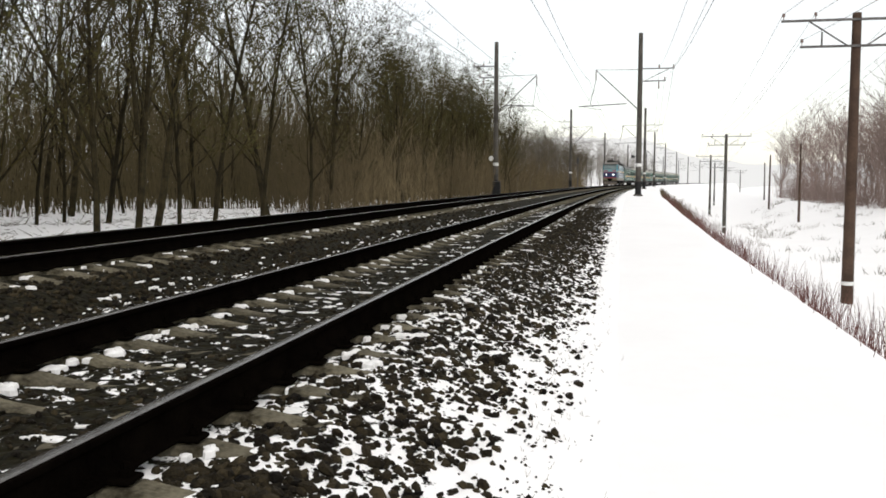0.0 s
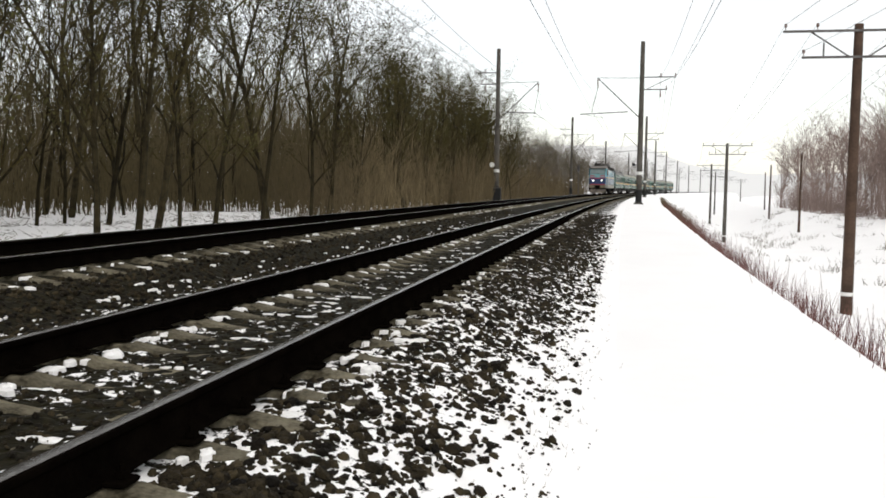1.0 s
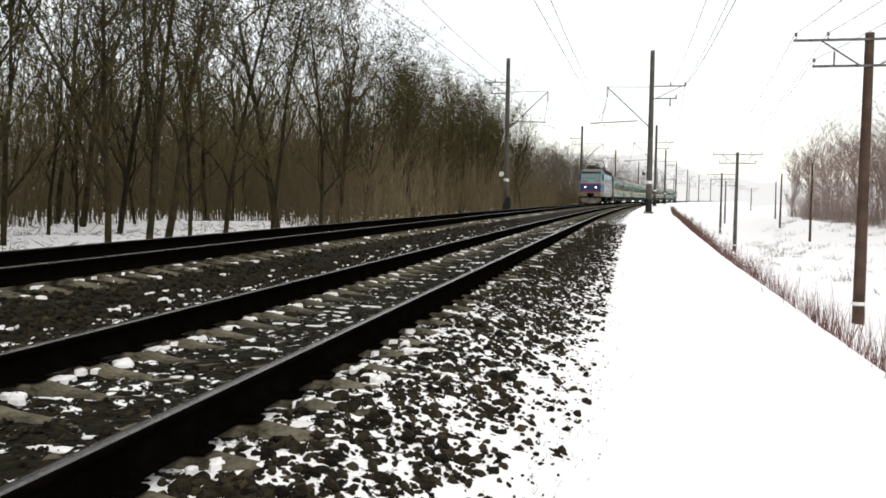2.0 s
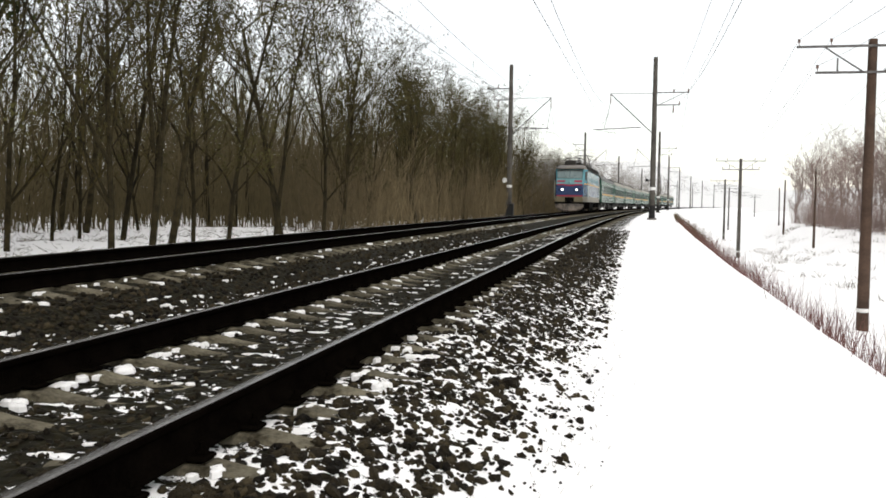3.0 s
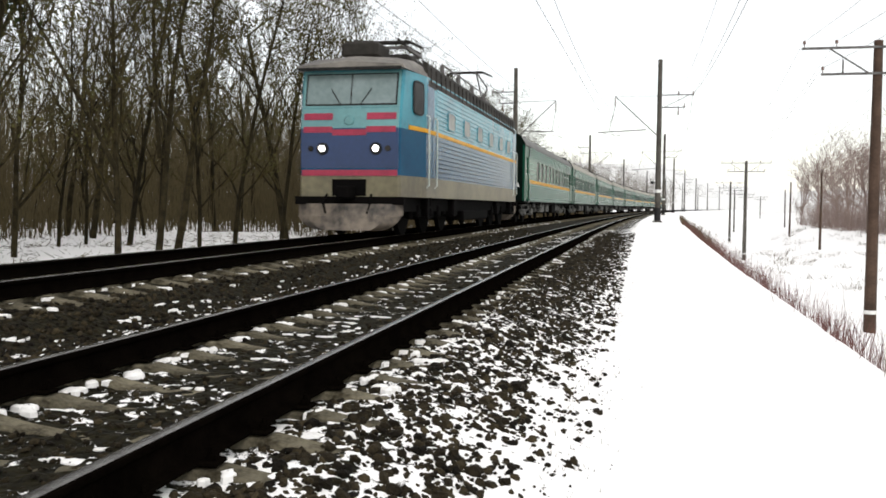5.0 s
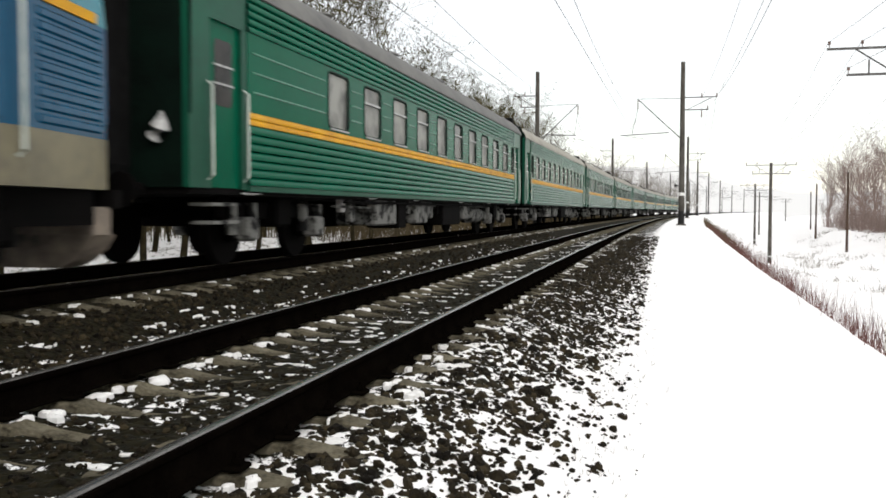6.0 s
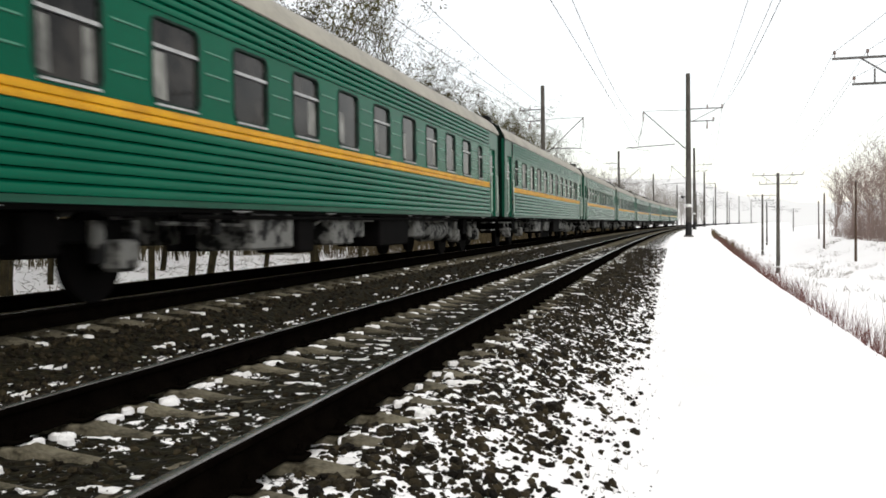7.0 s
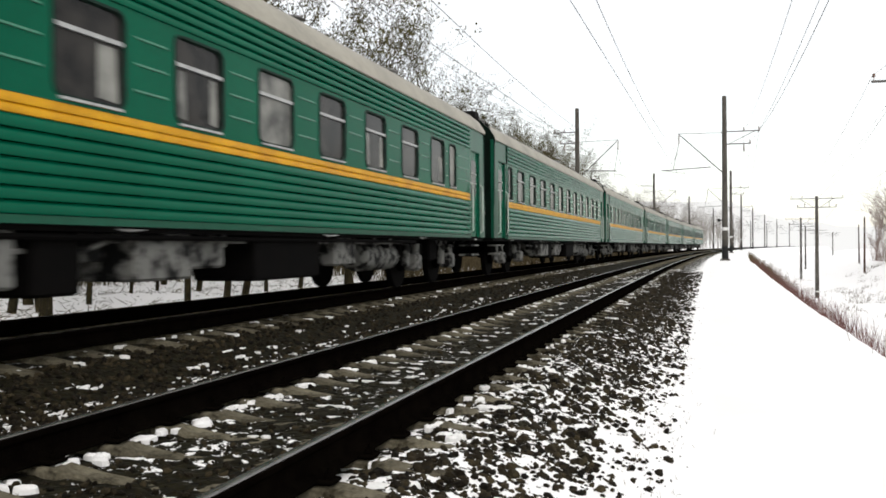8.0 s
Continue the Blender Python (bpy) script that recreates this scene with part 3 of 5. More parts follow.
rw.shuffle(near)
plant_all(edge_models, near)
# from 92 m on the bark is greyed, haze put into its colour
MID_BARK = material("mid_hazed_bark", (0.15, 0.13, 0.105), (0.085, 0.072, 0.058), 3, 0.95, per_object=0.2, spec=0.1)
mid_models = [tree_model(150 + i, 12.0, 3, 1500, MID_BARK, MID_BARK, "bare tree at the woods' edge, bark greyed for haze", "misty trees at the woods' edge", 2.2, 0.35, 0.4) for i in range(3)]
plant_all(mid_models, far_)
EVERGREEN = material("dark_green_foliage", (0.03, 0.04, 0.011), (0.012, 0.018, 0.005), 5, 0.9, per_object=0.2, spec=0.15)
leafy = []
for i in range(3):
    rnd = random.Random(700 + i)
    t = thing("tree", "dark leafy tree overgrown with green at the woods' edge", "tree", pose(0, 0, -50), "dark leafy trees")
    sg, tp = tree_segments(rnd, 11.5, rnd.uniform(-0.06, 0.06), 0.5, 3)
    part("trunk", limb_mesh([g for g in sg if g[4] <= 1], "trunk", BARK), None, t)
    part("crown", limb_mesh([g for g in sg if g[4] > 1 and rnd.random() < 0.6], "crown", TWIG, 1.2), None, t)
    part("leaves", leaf_mesh(tp, rnd, 6500, 0.1, EVERGREEN), None, t, "dark green leaves")
    leafy.append(t)
spots = []
for u, y in ((-13.4, 15.8), (-14.8, 17.2), (-16.4, 18.6), (-18.5, 20.5)):
    spots.append((pose(*at_line(u, y, land(u, y)), 0, 0, rw.uniform(0, 360)), rw.uniform(0.85, 1.0)))
plant_all(leafy, spots)
deep_models = [tree_model(200 + i, 12.0, 2, 500, BARK, TWIG, "bare dark tree standing deep in the snowy woods", "trees deep in the woods", 2.0, 0.4) for i in range(6)]
spots = []
for _ in range(210):
    y = rw.uniform(6, 150)
    u = -16.5 - 32 * rw.random() ** 1.3
    spots.append((pose(*at_line(u, y, land(u, y)), rw.uniform(-4, 4), rw.uniform(-4, 4), rw.uniform(0, 360)), rw.uniform(0.65, 0.95)))
plant_all(deep_models, spots[:90])
for _ in range(120):
    y = rw.uniform(2, 170)
    u = -18.0 - 60 * rw.random()
    spots.append((pose(*at_line(u, y, land(u, y)), rw.uniform(-4, 4), rw.uniform(-4, 4), rw.uniform(0, 360)), rw.uniform(0.6, 0.95)))
joined("deep_woods", deep_models, spots[160:], "dark mass of bare trees deep in the snowy woods", "woods")
right_models = [tree_model(300 + i, 11.8, 3, 0, HAZED_BARK, HAZED_BARK, "bare tree beyond the snowfield, bark paled for haze", "trees beyond the snowfield", 3.0, 0.6, 0.4) for i in range(4)]
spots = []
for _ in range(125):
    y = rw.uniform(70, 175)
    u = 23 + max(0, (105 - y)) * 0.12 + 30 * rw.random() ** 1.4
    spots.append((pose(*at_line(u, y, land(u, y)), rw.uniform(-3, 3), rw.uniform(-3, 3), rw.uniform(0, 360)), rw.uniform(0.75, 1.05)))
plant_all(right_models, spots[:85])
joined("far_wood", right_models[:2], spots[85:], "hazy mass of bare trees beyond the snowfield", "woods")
far_models = [tree_model(400 + i, 12.0, 2, 0, DISTANT, DISTANT, "bare tree far along the line, bark paled for haze", "far trees along the line", 2.0, 0.8) for i in range(3)]
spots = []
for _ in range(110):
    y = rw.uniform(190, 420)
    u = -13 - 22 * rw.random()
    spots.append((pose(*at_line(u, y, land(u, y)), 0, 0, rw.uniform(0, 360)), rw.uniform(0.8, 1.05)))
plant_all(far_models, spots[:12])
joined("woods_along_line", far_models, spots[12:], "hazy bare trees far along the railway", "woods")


def bush_model(seed, height, stems, mat, label, group):
    rnd = random.Random(seed)
    t = thing("bush", label, "bush", pose(0, 0, -50), group)
    segs = []
    for _ in range(stems):
        p = Vector((rnd.gauss(0, 0.5), rnd.gauss(0, 0.6), -0.2))
        d = Vector((rnd.gauss(0, 0.2), rnd.gauss(0, 0.2), 1)).normalized()
        h, r = height * rnd.uniform(0.5, 1.0), rnd.uniform(0.008, 0.02)
        for k in range(4):
            d = (d + Vector((rnd.gauss(0, 0.14), rnd.gauss(0, 0.14), 0.06))).normalized()
            q = p + d * h / 4
            segs.append((p, q, r, r * 0.72, 2))
            for _ in range(3):
                e = (d + Vector((rnd.gauss(0, 0.55), rnd.gauss(0, 0.55), 0.1))).normalized()
                segs.append((q, q + e * rnd.uniform(0.3, 0.9), r * 0.5, 0.003, 3))
            p, r = q, r * 0.72
    part("growth", limb_mesh(segs, "growth", mat, 1.3), None, t)
    return t


bushes = [bush_model(500 + i, 4.2, 24, BRUSH, "dense brown leafless thicket before the woods", "thicket before the woods") for i in range(4)]
spots = []
for _ in range(150):
    y = 34 + 140 * rw.random() ** 1.1
    u = -11.6 + rw.uniform(-2.6, 0.4)
    spots.append((pose(*at_line(u, y, land(u, y)), 0, 0, rw.uniform(0, 360)), rw.uniform(0.6, 1.25)))
plant_all(bushes, spots)
segs = []
for _ in range(17000):
    y = rw.uniform(4, 150)
    u = (-20.0 if y < 34 else -15.0) - 34 * rw.random()
    p = Vector(at_line(u, y, land(u, y) - 0.1))
    d = Vector((rw.gauss(0, 0.1), rw.gauss(0, 0.1), 1)).normalized()
    h = 1.5 + 8.5 * rw.random() ** 1.3
    q = p + d * h * 0.5
    e = q + (d + Vector((rw.gauss(0, 0.14), rw.gauss(0, 0.14), 0))) * h * 0.5
    r = rw.uniform(0.012, 0.035)
    segs += [(p, q, r, r * 0.7, 3), (q, e, r * 0.7, 0.006, 3)]
    segs.append((q, q + (d + Vector((rw.gauss(0, 0.6), rw.gauss(0, 0.6), 0.2))) * h * 0.22, r * 0.6, 0.005, 3))
tagged(part("undergrowth", limb_mesh(segs, "undergrowth", SAPLING), None), "tangled brown saplings and undergrowth between the trees", "undergrowth", kind="stuff")
# bushes share the paled bark, with the haze in its colour
rbushes = [bush_model(600 + i, 4.6, 20, HAZED_BARK, "leafless bushes at the far wood's edge, colour paled for haze", "bushes beyond the snowfield") for i in range(2)]
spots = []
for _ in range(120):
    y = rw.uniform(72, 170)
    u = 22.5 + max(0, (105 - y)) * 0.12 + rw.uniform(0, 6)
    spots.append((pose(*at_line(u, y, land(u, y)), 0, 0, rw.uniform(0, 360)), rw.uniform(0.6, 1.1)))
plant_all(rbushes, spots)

# distant woods that close the horizon: a glowing strip, haze painted into its colour
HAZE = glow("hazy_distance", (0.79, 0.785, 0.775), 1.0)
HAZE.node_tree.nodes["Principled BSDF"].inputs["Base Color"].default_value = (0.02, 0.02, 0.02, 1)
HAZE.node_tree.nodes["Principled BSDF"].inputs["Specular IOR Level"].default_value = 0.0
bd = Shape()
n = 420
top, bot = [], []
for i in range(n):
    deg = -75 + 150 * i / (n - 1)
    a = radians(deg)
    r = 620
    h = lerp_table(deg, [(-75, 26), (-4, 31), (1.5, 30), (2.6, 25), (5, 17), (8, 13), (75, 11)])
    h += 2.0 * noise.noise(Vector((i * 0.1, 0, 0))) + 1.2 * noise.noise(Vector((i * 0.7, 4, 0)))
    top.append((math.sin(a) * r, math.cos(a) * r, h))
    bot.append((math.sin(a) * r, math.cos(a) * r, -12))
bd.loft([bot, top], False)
tagged(part("backdrop", bd, HAZE), "glowing line of distant woods, haze painted in", "backdrop", kind="structure")

# ---- stems of red willow along the embankment, dry grass, stones, snow ----
rs = random.Random(5)
segs = []
for _ in range(2600):
    y = 7 + 70 * rs.random() ** 1.5
    u = 3.2 + rs.gauss(0, 0.26) + 0.3 * noise.noise(Vector((y * 0.2, 0, 0)))
    p = Vector(at_line(u, y, land(u, y) - 0.03))
    d = Vector((rs.gauss(0, 0.16), rs.gauss(0, 0.16), 1)).normalized()
    h = rs.uniform(0.25, 0.7)
    q = p + d * h * 0.6
    e = q + (d + Vector((rs.gauss(0, 0.15), rs.gauss(0, 0.15), 0))) * h * 0.4
    segs += [(p, q, 0.0045, 0.0035, 3), (q, e, 0.0035, 0.0015, 3)]
tagged(part("willow_scrub", limb_mesh(segs, "willow_scrub", RED_TWIG), None), "reddish bare willow shoots standing in the snow", "scrub", kind="stuff")
segs = []
for _ in range(6500):
    y = 8 + 75 * rs.random() ** 1.5
    u = -10.4 - 16 * rs.random() ** 1.2
    p = Vector(at_line(u, y, land(u, y) + rs.uniform(0.0, 0.06)))
    a = rs.uniform(0, 6.3)
    d = Vector((math.cos(a), math.sin(a), abs(rs.gauss(0, 0.45)))).normalized()
    segs.append((p, p + d * rs.uniform(0.08, 0.42), rs.uniform(0.004, 0.013), 0.003, 3))
tagged(part("forest_litter", limb_mesh(segs, "forest_litter", SAPLING), None), "fallen sticks and brush lying in the snow of the woods", "brushwood", kind="stuff")
segs = []
for _ in range(2600):
    y = 45 + 95 * rs.random()
    u = 3.1 + abs(rs.gauss(0, 1.0))
    p = Vector(at_line(u, y, land(u, y) - 0.05))
    d = Vector((rs.gauss(0, 0.3), rs.gauss(0, 0.3), 1)).normalized()
    segs.append((p, p + d * rs.uniform(0.3, 1.0), 0.014, 0.005, 3))
for _ in range(70):
    uc, yc = rs.uniform(8, 20), rs.uniform(35, 120)
    for _ in range(14):
        u, y = uc + rs.gauss(0, 0.35), yc + rs.gauss(0, 0.7)
        p = Vector(at_line(u, y, land(u, y) - 0.05))
        d = Vector((rs.gauss(0, 0.5), rs.gauss(0, 0.5), 1)).normalized()
        segs.append((p, p + d * rs.uniform(0.15, 0.5), 0.016, 0.006, 3))
tagged(part("slope_scrub", limb_mesh(segs, "slope_scrub", BRUSH), None), "low brown scrub on the snowy embankment slope", "scrub", kind="stuff")
segs = []
for _ in range(420):
    y = 3 + 26 * rs.random() ** 1.5
    u = -0.42 + rs.gauss(0, 0.16)
    p = Vector(at_line(u, y, max(land(u, y), bed(u, y)) - 0.01))
    for _ in range(2):
        d = Vector((rs.gauss(0, 0.5), rs.gauss(0, 0.5), 1)).normalized()
        segs.append((p, p + d * rs.uniform(0.015, 0.06), 0.0016, 0.0007, 3))
tagged(part("dry_grass", limb_mesh(segs, "dry_grass", GRASS), None), "thin dry grass blades poking through the snow", "grass", kind="stuff")


def rock_shapes(rnd, count=10):
    """Broken angular stones of about unit size."""
    t = (1 + 5 ** 0.5) / 2
    iv = [(-1, t, 0), (1, t, 0), (-1, -t, 0), (1, -t, 0), (0, -1, t), (0, 1, t), (0, -1, -t), (0, 1, -t), (t, 0, -1), (t, 0, 1), (-t, 0, -1), (-t, 0, 1)]
    fs = [(0, 11, 5), (0, 5, 1), (0, 1, 7), (0, 7, 10), (0, 10, 11), (1, 5, 9), (5, 11, 4), (11, 10, 2), (10, 7, 6), (7, 1, 8), (3, 9, 4), (3, 4, 2), (3, 2, 6), (3, 6, 8), (3, 8, 9), (4, 9, 5), (2, 4, 11), (6, 2, 10), (8, 6, 7), (9, 8, 1)]
    out = []
    for _ in range(count):
        sx, sy, sz = rnd.uniform(0.7, 1.25), rnd.uniform(0.6, 1.0), rnd.uniform(0.45, 0.8)
        out.append(np.array([[x * sx * k / 1.9, y * sy * k / 1.9, z * sz * k / 1.9] for x, y, z in iv for k in [rnd.uniform(0.72, 1.2)]]))
    return out, np.array(fs)


ROCKS, ROCK_F = rock_shapes(random.Random(3))


def scatter(name, rnd, places, mat, label, category, kind="stuff"):
    """Many stones in one mesh: places are (u, y, size, sink)."""
    vs, fs = [], []
    for i, (u, y, size, sink) in enumerate(places):
        a, b = rnd.uniform(0, 6.28), rnd.gauss(0, 0.5)
        m = np.array(Euler((b, rnd.gauss(0, 0.5), a)).to_matrix())
        x, yy, z = at_line(u, y, bed(u, y) if u < 0.2 else land(u, y))
        vs.append(ROCKS[i % len(ROCKS)] @ m.T * size + np.array([x, yy, z + size * sink]))
        fs.append(ROCK_F + 12 * i)
    v, f = np.concatenate(vs), np.concatenate(fs)
    me = bpy.data.meshes.new(name)
    me.from_pydata(v.tolist(), [], f.tolist())
    me.materials.append(mat)
    return tagged(new(name, me), label, category, kind=kind)


rk = random.Random(8)
places = []
# loose stones on the snowy slope beside the nearer track
for _ in range(52000):
    y = 2.2 + 40 * rk.random() ** 1.8
    u = -1.75 + 1.5 * rk.random()
    ph = ((y - S0) / SLEEPER_STEP + 0.5) % 1.0 - 0.5
    if u < XN + 1.2 and abs(ph) * SLEEPER_STEP < 0.11:
        continue
    clump = 0.7 * noise.noise(Vector((u * 2.4, y * 1.7, 7))) + 0.8 * noise.noise(Vector((u * 7, y * 5, 2)))
    edge = -0.53 + 0.22 * noise.noise(Vector((1.0, y * 0.9, 4)))
    if rk.random() > 0.33 - 0.85 * max(0, u - edge + 0.25) + 0.6 * clump + min(0.3, max(0, (y - 5) * 0.035)):
        continue
    places.append((u, y, rk.uniform(0.008, 0.024) if rk.random() < 0.62 else rk.uniform(0.022, 0.046) if rk.random() < 0.93 else rk.uniform(0.046, 0.062), rk.uniform(-0.35, 0.25)))
for _ in range(600):
    # small grit strewn over the snow's edge
    places.append((-0.42 + rk.gauss(0, 0.12), 3 + 24 * rk.random() ** 1.7, rk.uniform(0.004, 0.013), rk.uniform(0.0, 0.3)))
places.sort(key=lambda p: p[1] - 6 * p[2] * 10)
rock_data = []
for k, rv in enumerate(ROCKS):
    me = bpy.data.meshes.new("stone")
    me.from_pydata(rv.tolist(), [], ROCK_F.tolist())
    me.materials.append(STONE)
    rock_data.append(me)
for k, (u, y, size, sink) in enumerate(places[:300]):
    ob = new("stone", rock_data[k % len(rock_data)])
    ob.parent = ballast
    x, yy, z = at_line(u, y, bed(u, y) if u < 0.2 else land(u, y))
    ob.matrix_basis = pose(x, yy, z + size * sink, rk.gauss(0, 30), rk.gauss(0, 30), rk.uniform(0, 360)) @ Matrix.Scale(size, 4)
places = places[300:]
scatter("loose_stones", rk, places, STONE, "loose dark broken stones scattered on the snowy ballast slope", "stones")
places = []
for _ in range(9000):
    y = 2.2 + 34 * rk.random() ** 2.0
    u = rk.uniform(XN - 1.35, XN + 1.3)
    ph = ((y - S0) / SLEEPER_STEP + 0.5) % 1.0 - 0.5
    if abs(ph) * SLEEPER_STEP < 0.14 or abs(abs(u - XN) - 0.797) < 0.1:
        continue
    places.append((u, y, rk.uniform(0.012, 0.032), rk.uniform(-0.2, 0.3)))
for _ in range(1500):
    # grit that has spread over the sunken middles of the sleepers
    y = 2.4 + 24 * rk.random() ** 1.8
    u = XN + rk.uniform(-0.5, 0.5)
    ph = ((y - S0) / SLEEPER_STEP + 0.5) % 1.0 - 0.5
    if abs(ph) * SLEEPER_STEP < 0.14 and noise.noise(Vector((u * 3, y * 3, 4))) > -0.1:
        size = rk.uniform(0.008, 0.024)
        places.append((u, y, size, (ZN - 0.247 - bed(u, y)) / size + 0.1))
for _ in range(7000):
    y = 4 + 36 * rk.random() ** 1.7
    u = rk.uniform(-5.6, XN - 1.3)
    places.append((u, y, rk.uniform(0.018, 0.045), rk.uniform(-0.1, 0.4)))
scatter("ballast_stones", rk, places, STONE, "dark broken ballast stones between the sleepers", "stones")

# snow lumps lying by the rail feet and on the sleepers
SNOW_LUMP = material("old_snow", (0.88, 0.875, 0.86), (0.68, 0.67, 0.65), 6, 0.7, bump=0.4, bump_scale=30)
lumps = Shape()


def lump(x, y, z, a, b, h, rnd):
    """A drift of old snow: a few uneven crumbs that run into one another."""
    h *= 0.6
    for _ in range(rnd.randint(3, 5)):
        n = 8
        cx, cy = x + rnd.uniform(-0.8, 0.8) * a, y + rnd.uniform(-0.8, 0.8) * b
        k = rnd.uniform(0.25, 0.62)
        rad = [k * rnd.uniform(0.6, 1.3) for _ in range(n)]
        rings = []
        for q, zz in ((1.0, -0.025), (0.9, 0.35 * h), (0.62, 0.8 * h), (0.1, h)):
            rings.append([(cx + a * q * rad[i] * math.cos(6.283 * i / n), cy + b * q * rad[i] * math.sin(6.283 * i / n), z + zz * rnd.uniform(0.8, 1.15)) for i in range(n)])
        lumps.loft(rings, True)


rl = random.Random(21)
for uu, z0, far in ((XN, ZN, 45), (XF, ZF, 60)):
    y = S0 - 4 * SLEEPER_STEP
    i = 0
    while y < far:
        for k, off in ((-1, 0.13), (-1, -0.13), (1, 0.16), (1, -0.13)):
            if rl.random() < (0.75 if off * k > 0 else 0.5) * (1.0 if uu == XN else 0.5):
                u = uu + 0.797 * k + off + rl.uniform(-0.01, 0.03)
                p = at_line(u, y + rl.uniform(-0.12, 0.12), z0 - 0.2)
                lump(*p, rl.uniform(0.035, 0.075), rl.uniform(0.05, 0.12), rl.uniform(0.01, 0.028), rl)
        for _ in range(4):
            if rl.random() < 0.55:
                u = uu + rl.uniform(-0.55, 0.6)
                yy = y + SLEEPER_STEP * rl.choice((0.2, 0.24, 0.5, -0.22)) + rl.uniform(-0.04, 0.04)
                p = at_line(u, yy, max(bed(u, yy) - 0.006, z0 - 0.25))
                if rl.random() < 0.45:
                    lump(*p, rl.uniform(0.1, 0.26), rl.uniform(0.02, 0.05), rl.uniform(0.01, 0.02), rl)
                else:
                    lump(*p, rl.uniform(0.03, 0.09), rl.uniform(0.02, 0.05), rl.uniform(0.008, 0.018), rl)
        if uu == XN:
            # a drift against the foot of the farther rail in every bay
            lump(*at_line(uu - 0.797 + rl.uniform(0.12, 0.16), y + SLEEPER_STEP * rl.uniform(0.4, 0.6), z0 - 0.225), rl.uniform(0.07, 0.12), rl.uniform(0.07, 0.13), rl.uniform(0.025, 0.045), rl)
        if uu == XN and rl.random() < 0.9:
            u = uu + 0.797 + rl.uniform(0.16, 0.42)
            yy = y + SLEEPER_STEP * rl.uniform(0.28, 0.62)
            lump(*at_line(u, yy, bed(u, yy)), rl.uniform(0.1, 0.2), rl.uniform(0.07, 0.14), rl.uniform(0.015, 0.03), rl)
        if uu == XF and rl.random() < 0.6:
            p = at_line(uu + 1.2 + rl.uniform(-0.1, 0.1), y, z0 - 0.235)
            lump(*p, rl.uniform(0.05, 0.14), rl.uniform(0.025, 0.07), rl.uniform(0.01, 0.022), rl)
        y += SLEEPER_STEP
for _ in range(260):
    y = 5 + 34 * rl.random() ** 1.4
    u = -4.6 + rl.gauss(0, 0.22)
    lump(*at_line(u, y, bed(u, y)), rl.uniform(0.02, 0.06), rl.uniform(0.03, 0.16), rl.uniform(0.012, 0.025), rl)
tagged(part("snow_lumps", lumps, SNOW_LUMP, smooth=True), "small lumps of old snow beside rails and on sleepers", "snow", kind="stuff")


# ---- the train ----
GREEN = material("coach_green", (0.001, 0.1, 0.053), (0.001, 0.07, 0.037), 0.7, 0.2, fine=14, spread=0.9, spec=0.05)
GREEN_DIRT = material("coach_green_dirty", (0.007, 0.085, 0.048), (0.006, 0.046, 0.028), 0.9, 0.3, fine=10, spread=0.9, spec=0.12)
END_DARK = material("near_black_end", (0.003, 0.009, 0.006), (0.002, 0.004, 0.003), 2, 0.85, spec=0.05)
YELLOW = material("coach_yellow", (0.62, 0.32, 0.008), (0.45, 0.21, 0.006), 2.0, 0.45, spec=0.15)
ROOF = material("coach_roof_grey", (0.32, 0.3, 0.245), (0.21, 0.2, 0.165), 0.8, 0.6, fine=10)
ROOF_DARK = material("coach_roof_dark", (0.13, 0.13, 0.12), (0.07, 0.07, 0.068), 0.8, 0.65, fine=10)
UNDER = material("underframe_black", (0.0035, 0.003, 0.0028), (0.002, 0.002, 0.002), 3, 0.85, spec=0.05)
UNDER_SNOW = material("snow_caked_gear", (0.16, 0.16, 0.15), (0.005, 0.005, 0.005), 4.0, 0.8, fine=9, spread=0.2, spec=0.2)
# lighter than the side: the highlight along the short ribs is painted in
RIB = material("rib_highlight_green", (0.03, 0.17, 0.1), (0.012, 0.12, 0.07), 3, 0.3, fine=20, spec=0.3)
SEAL = material("window_seal", (0.012, 0.03, 0.022), (0.006, 0.012, 0.01), 5, 0.7, spec=0.1)
CAKED = material("caked_snow", (0.5, 0.5, 0.49), (0.16, 0.16, 0.155), 7, 0.8, fine=30)
RUBBER = material("gangway_rubber", (0.008, 0.008, 0.008), (0.004, 0.004, 0.004), 6, 0.85, spec=0.08)
GLASS = material("window_glass", (0.03, 0.027, 0.024), (0.004, 0.004, 0.004), 1.3, 0.06, spec=0.13, spread=0.3, fine=4)
CURTAIN = material("curtained_glass", (0.26, 0.26, 0.235), (0.05, 0.05, 0.047), 1.6, 0.3, fine=5, spec=0.2)
ALU = material("window_aluminium", (0.45, 0.46, 0.45), (0.3, 0.3, 0.3), 6, 0.45, metal=0.3)
PALE = material("pale_handrail", (0.5, 0.55, 0.5), (0.35, 0.4, 0.36), 6, 0.5)
BLUE = material("loco_blue", (0.0015, 0.07, 0.145), (0.0015, 0.042, 0.095), 0.8, 0.16, fine=9, spread=0.9, spec=0.2)
CYAN = material("loco_light_blue", (0.05, 0.24, 0.3), (0.04, 0.17, 0.22), 0.8, 0.18, fine=9, spec=0.25)
BEIGE = material("loco_beige_skirt", (0.17, 0.15, 0.085), (0.08, 0.07, 0.042), 0.9, 0.4, fine=7)
DEEP = material("loco_deep_blue", (0.016, 0.04, 0.12), (0.012, 0.03, 0.085), 1, 0.4)
TEAL = material("loco_teal", (0.13, 0.3, 0.31), (0.1, 0.22, 0.23), 1, 0.4)
RED = material("loco_crimson", (0.33, 0.018, 0.055), (0.22, 0.012, 0.04), 2, 0.45)
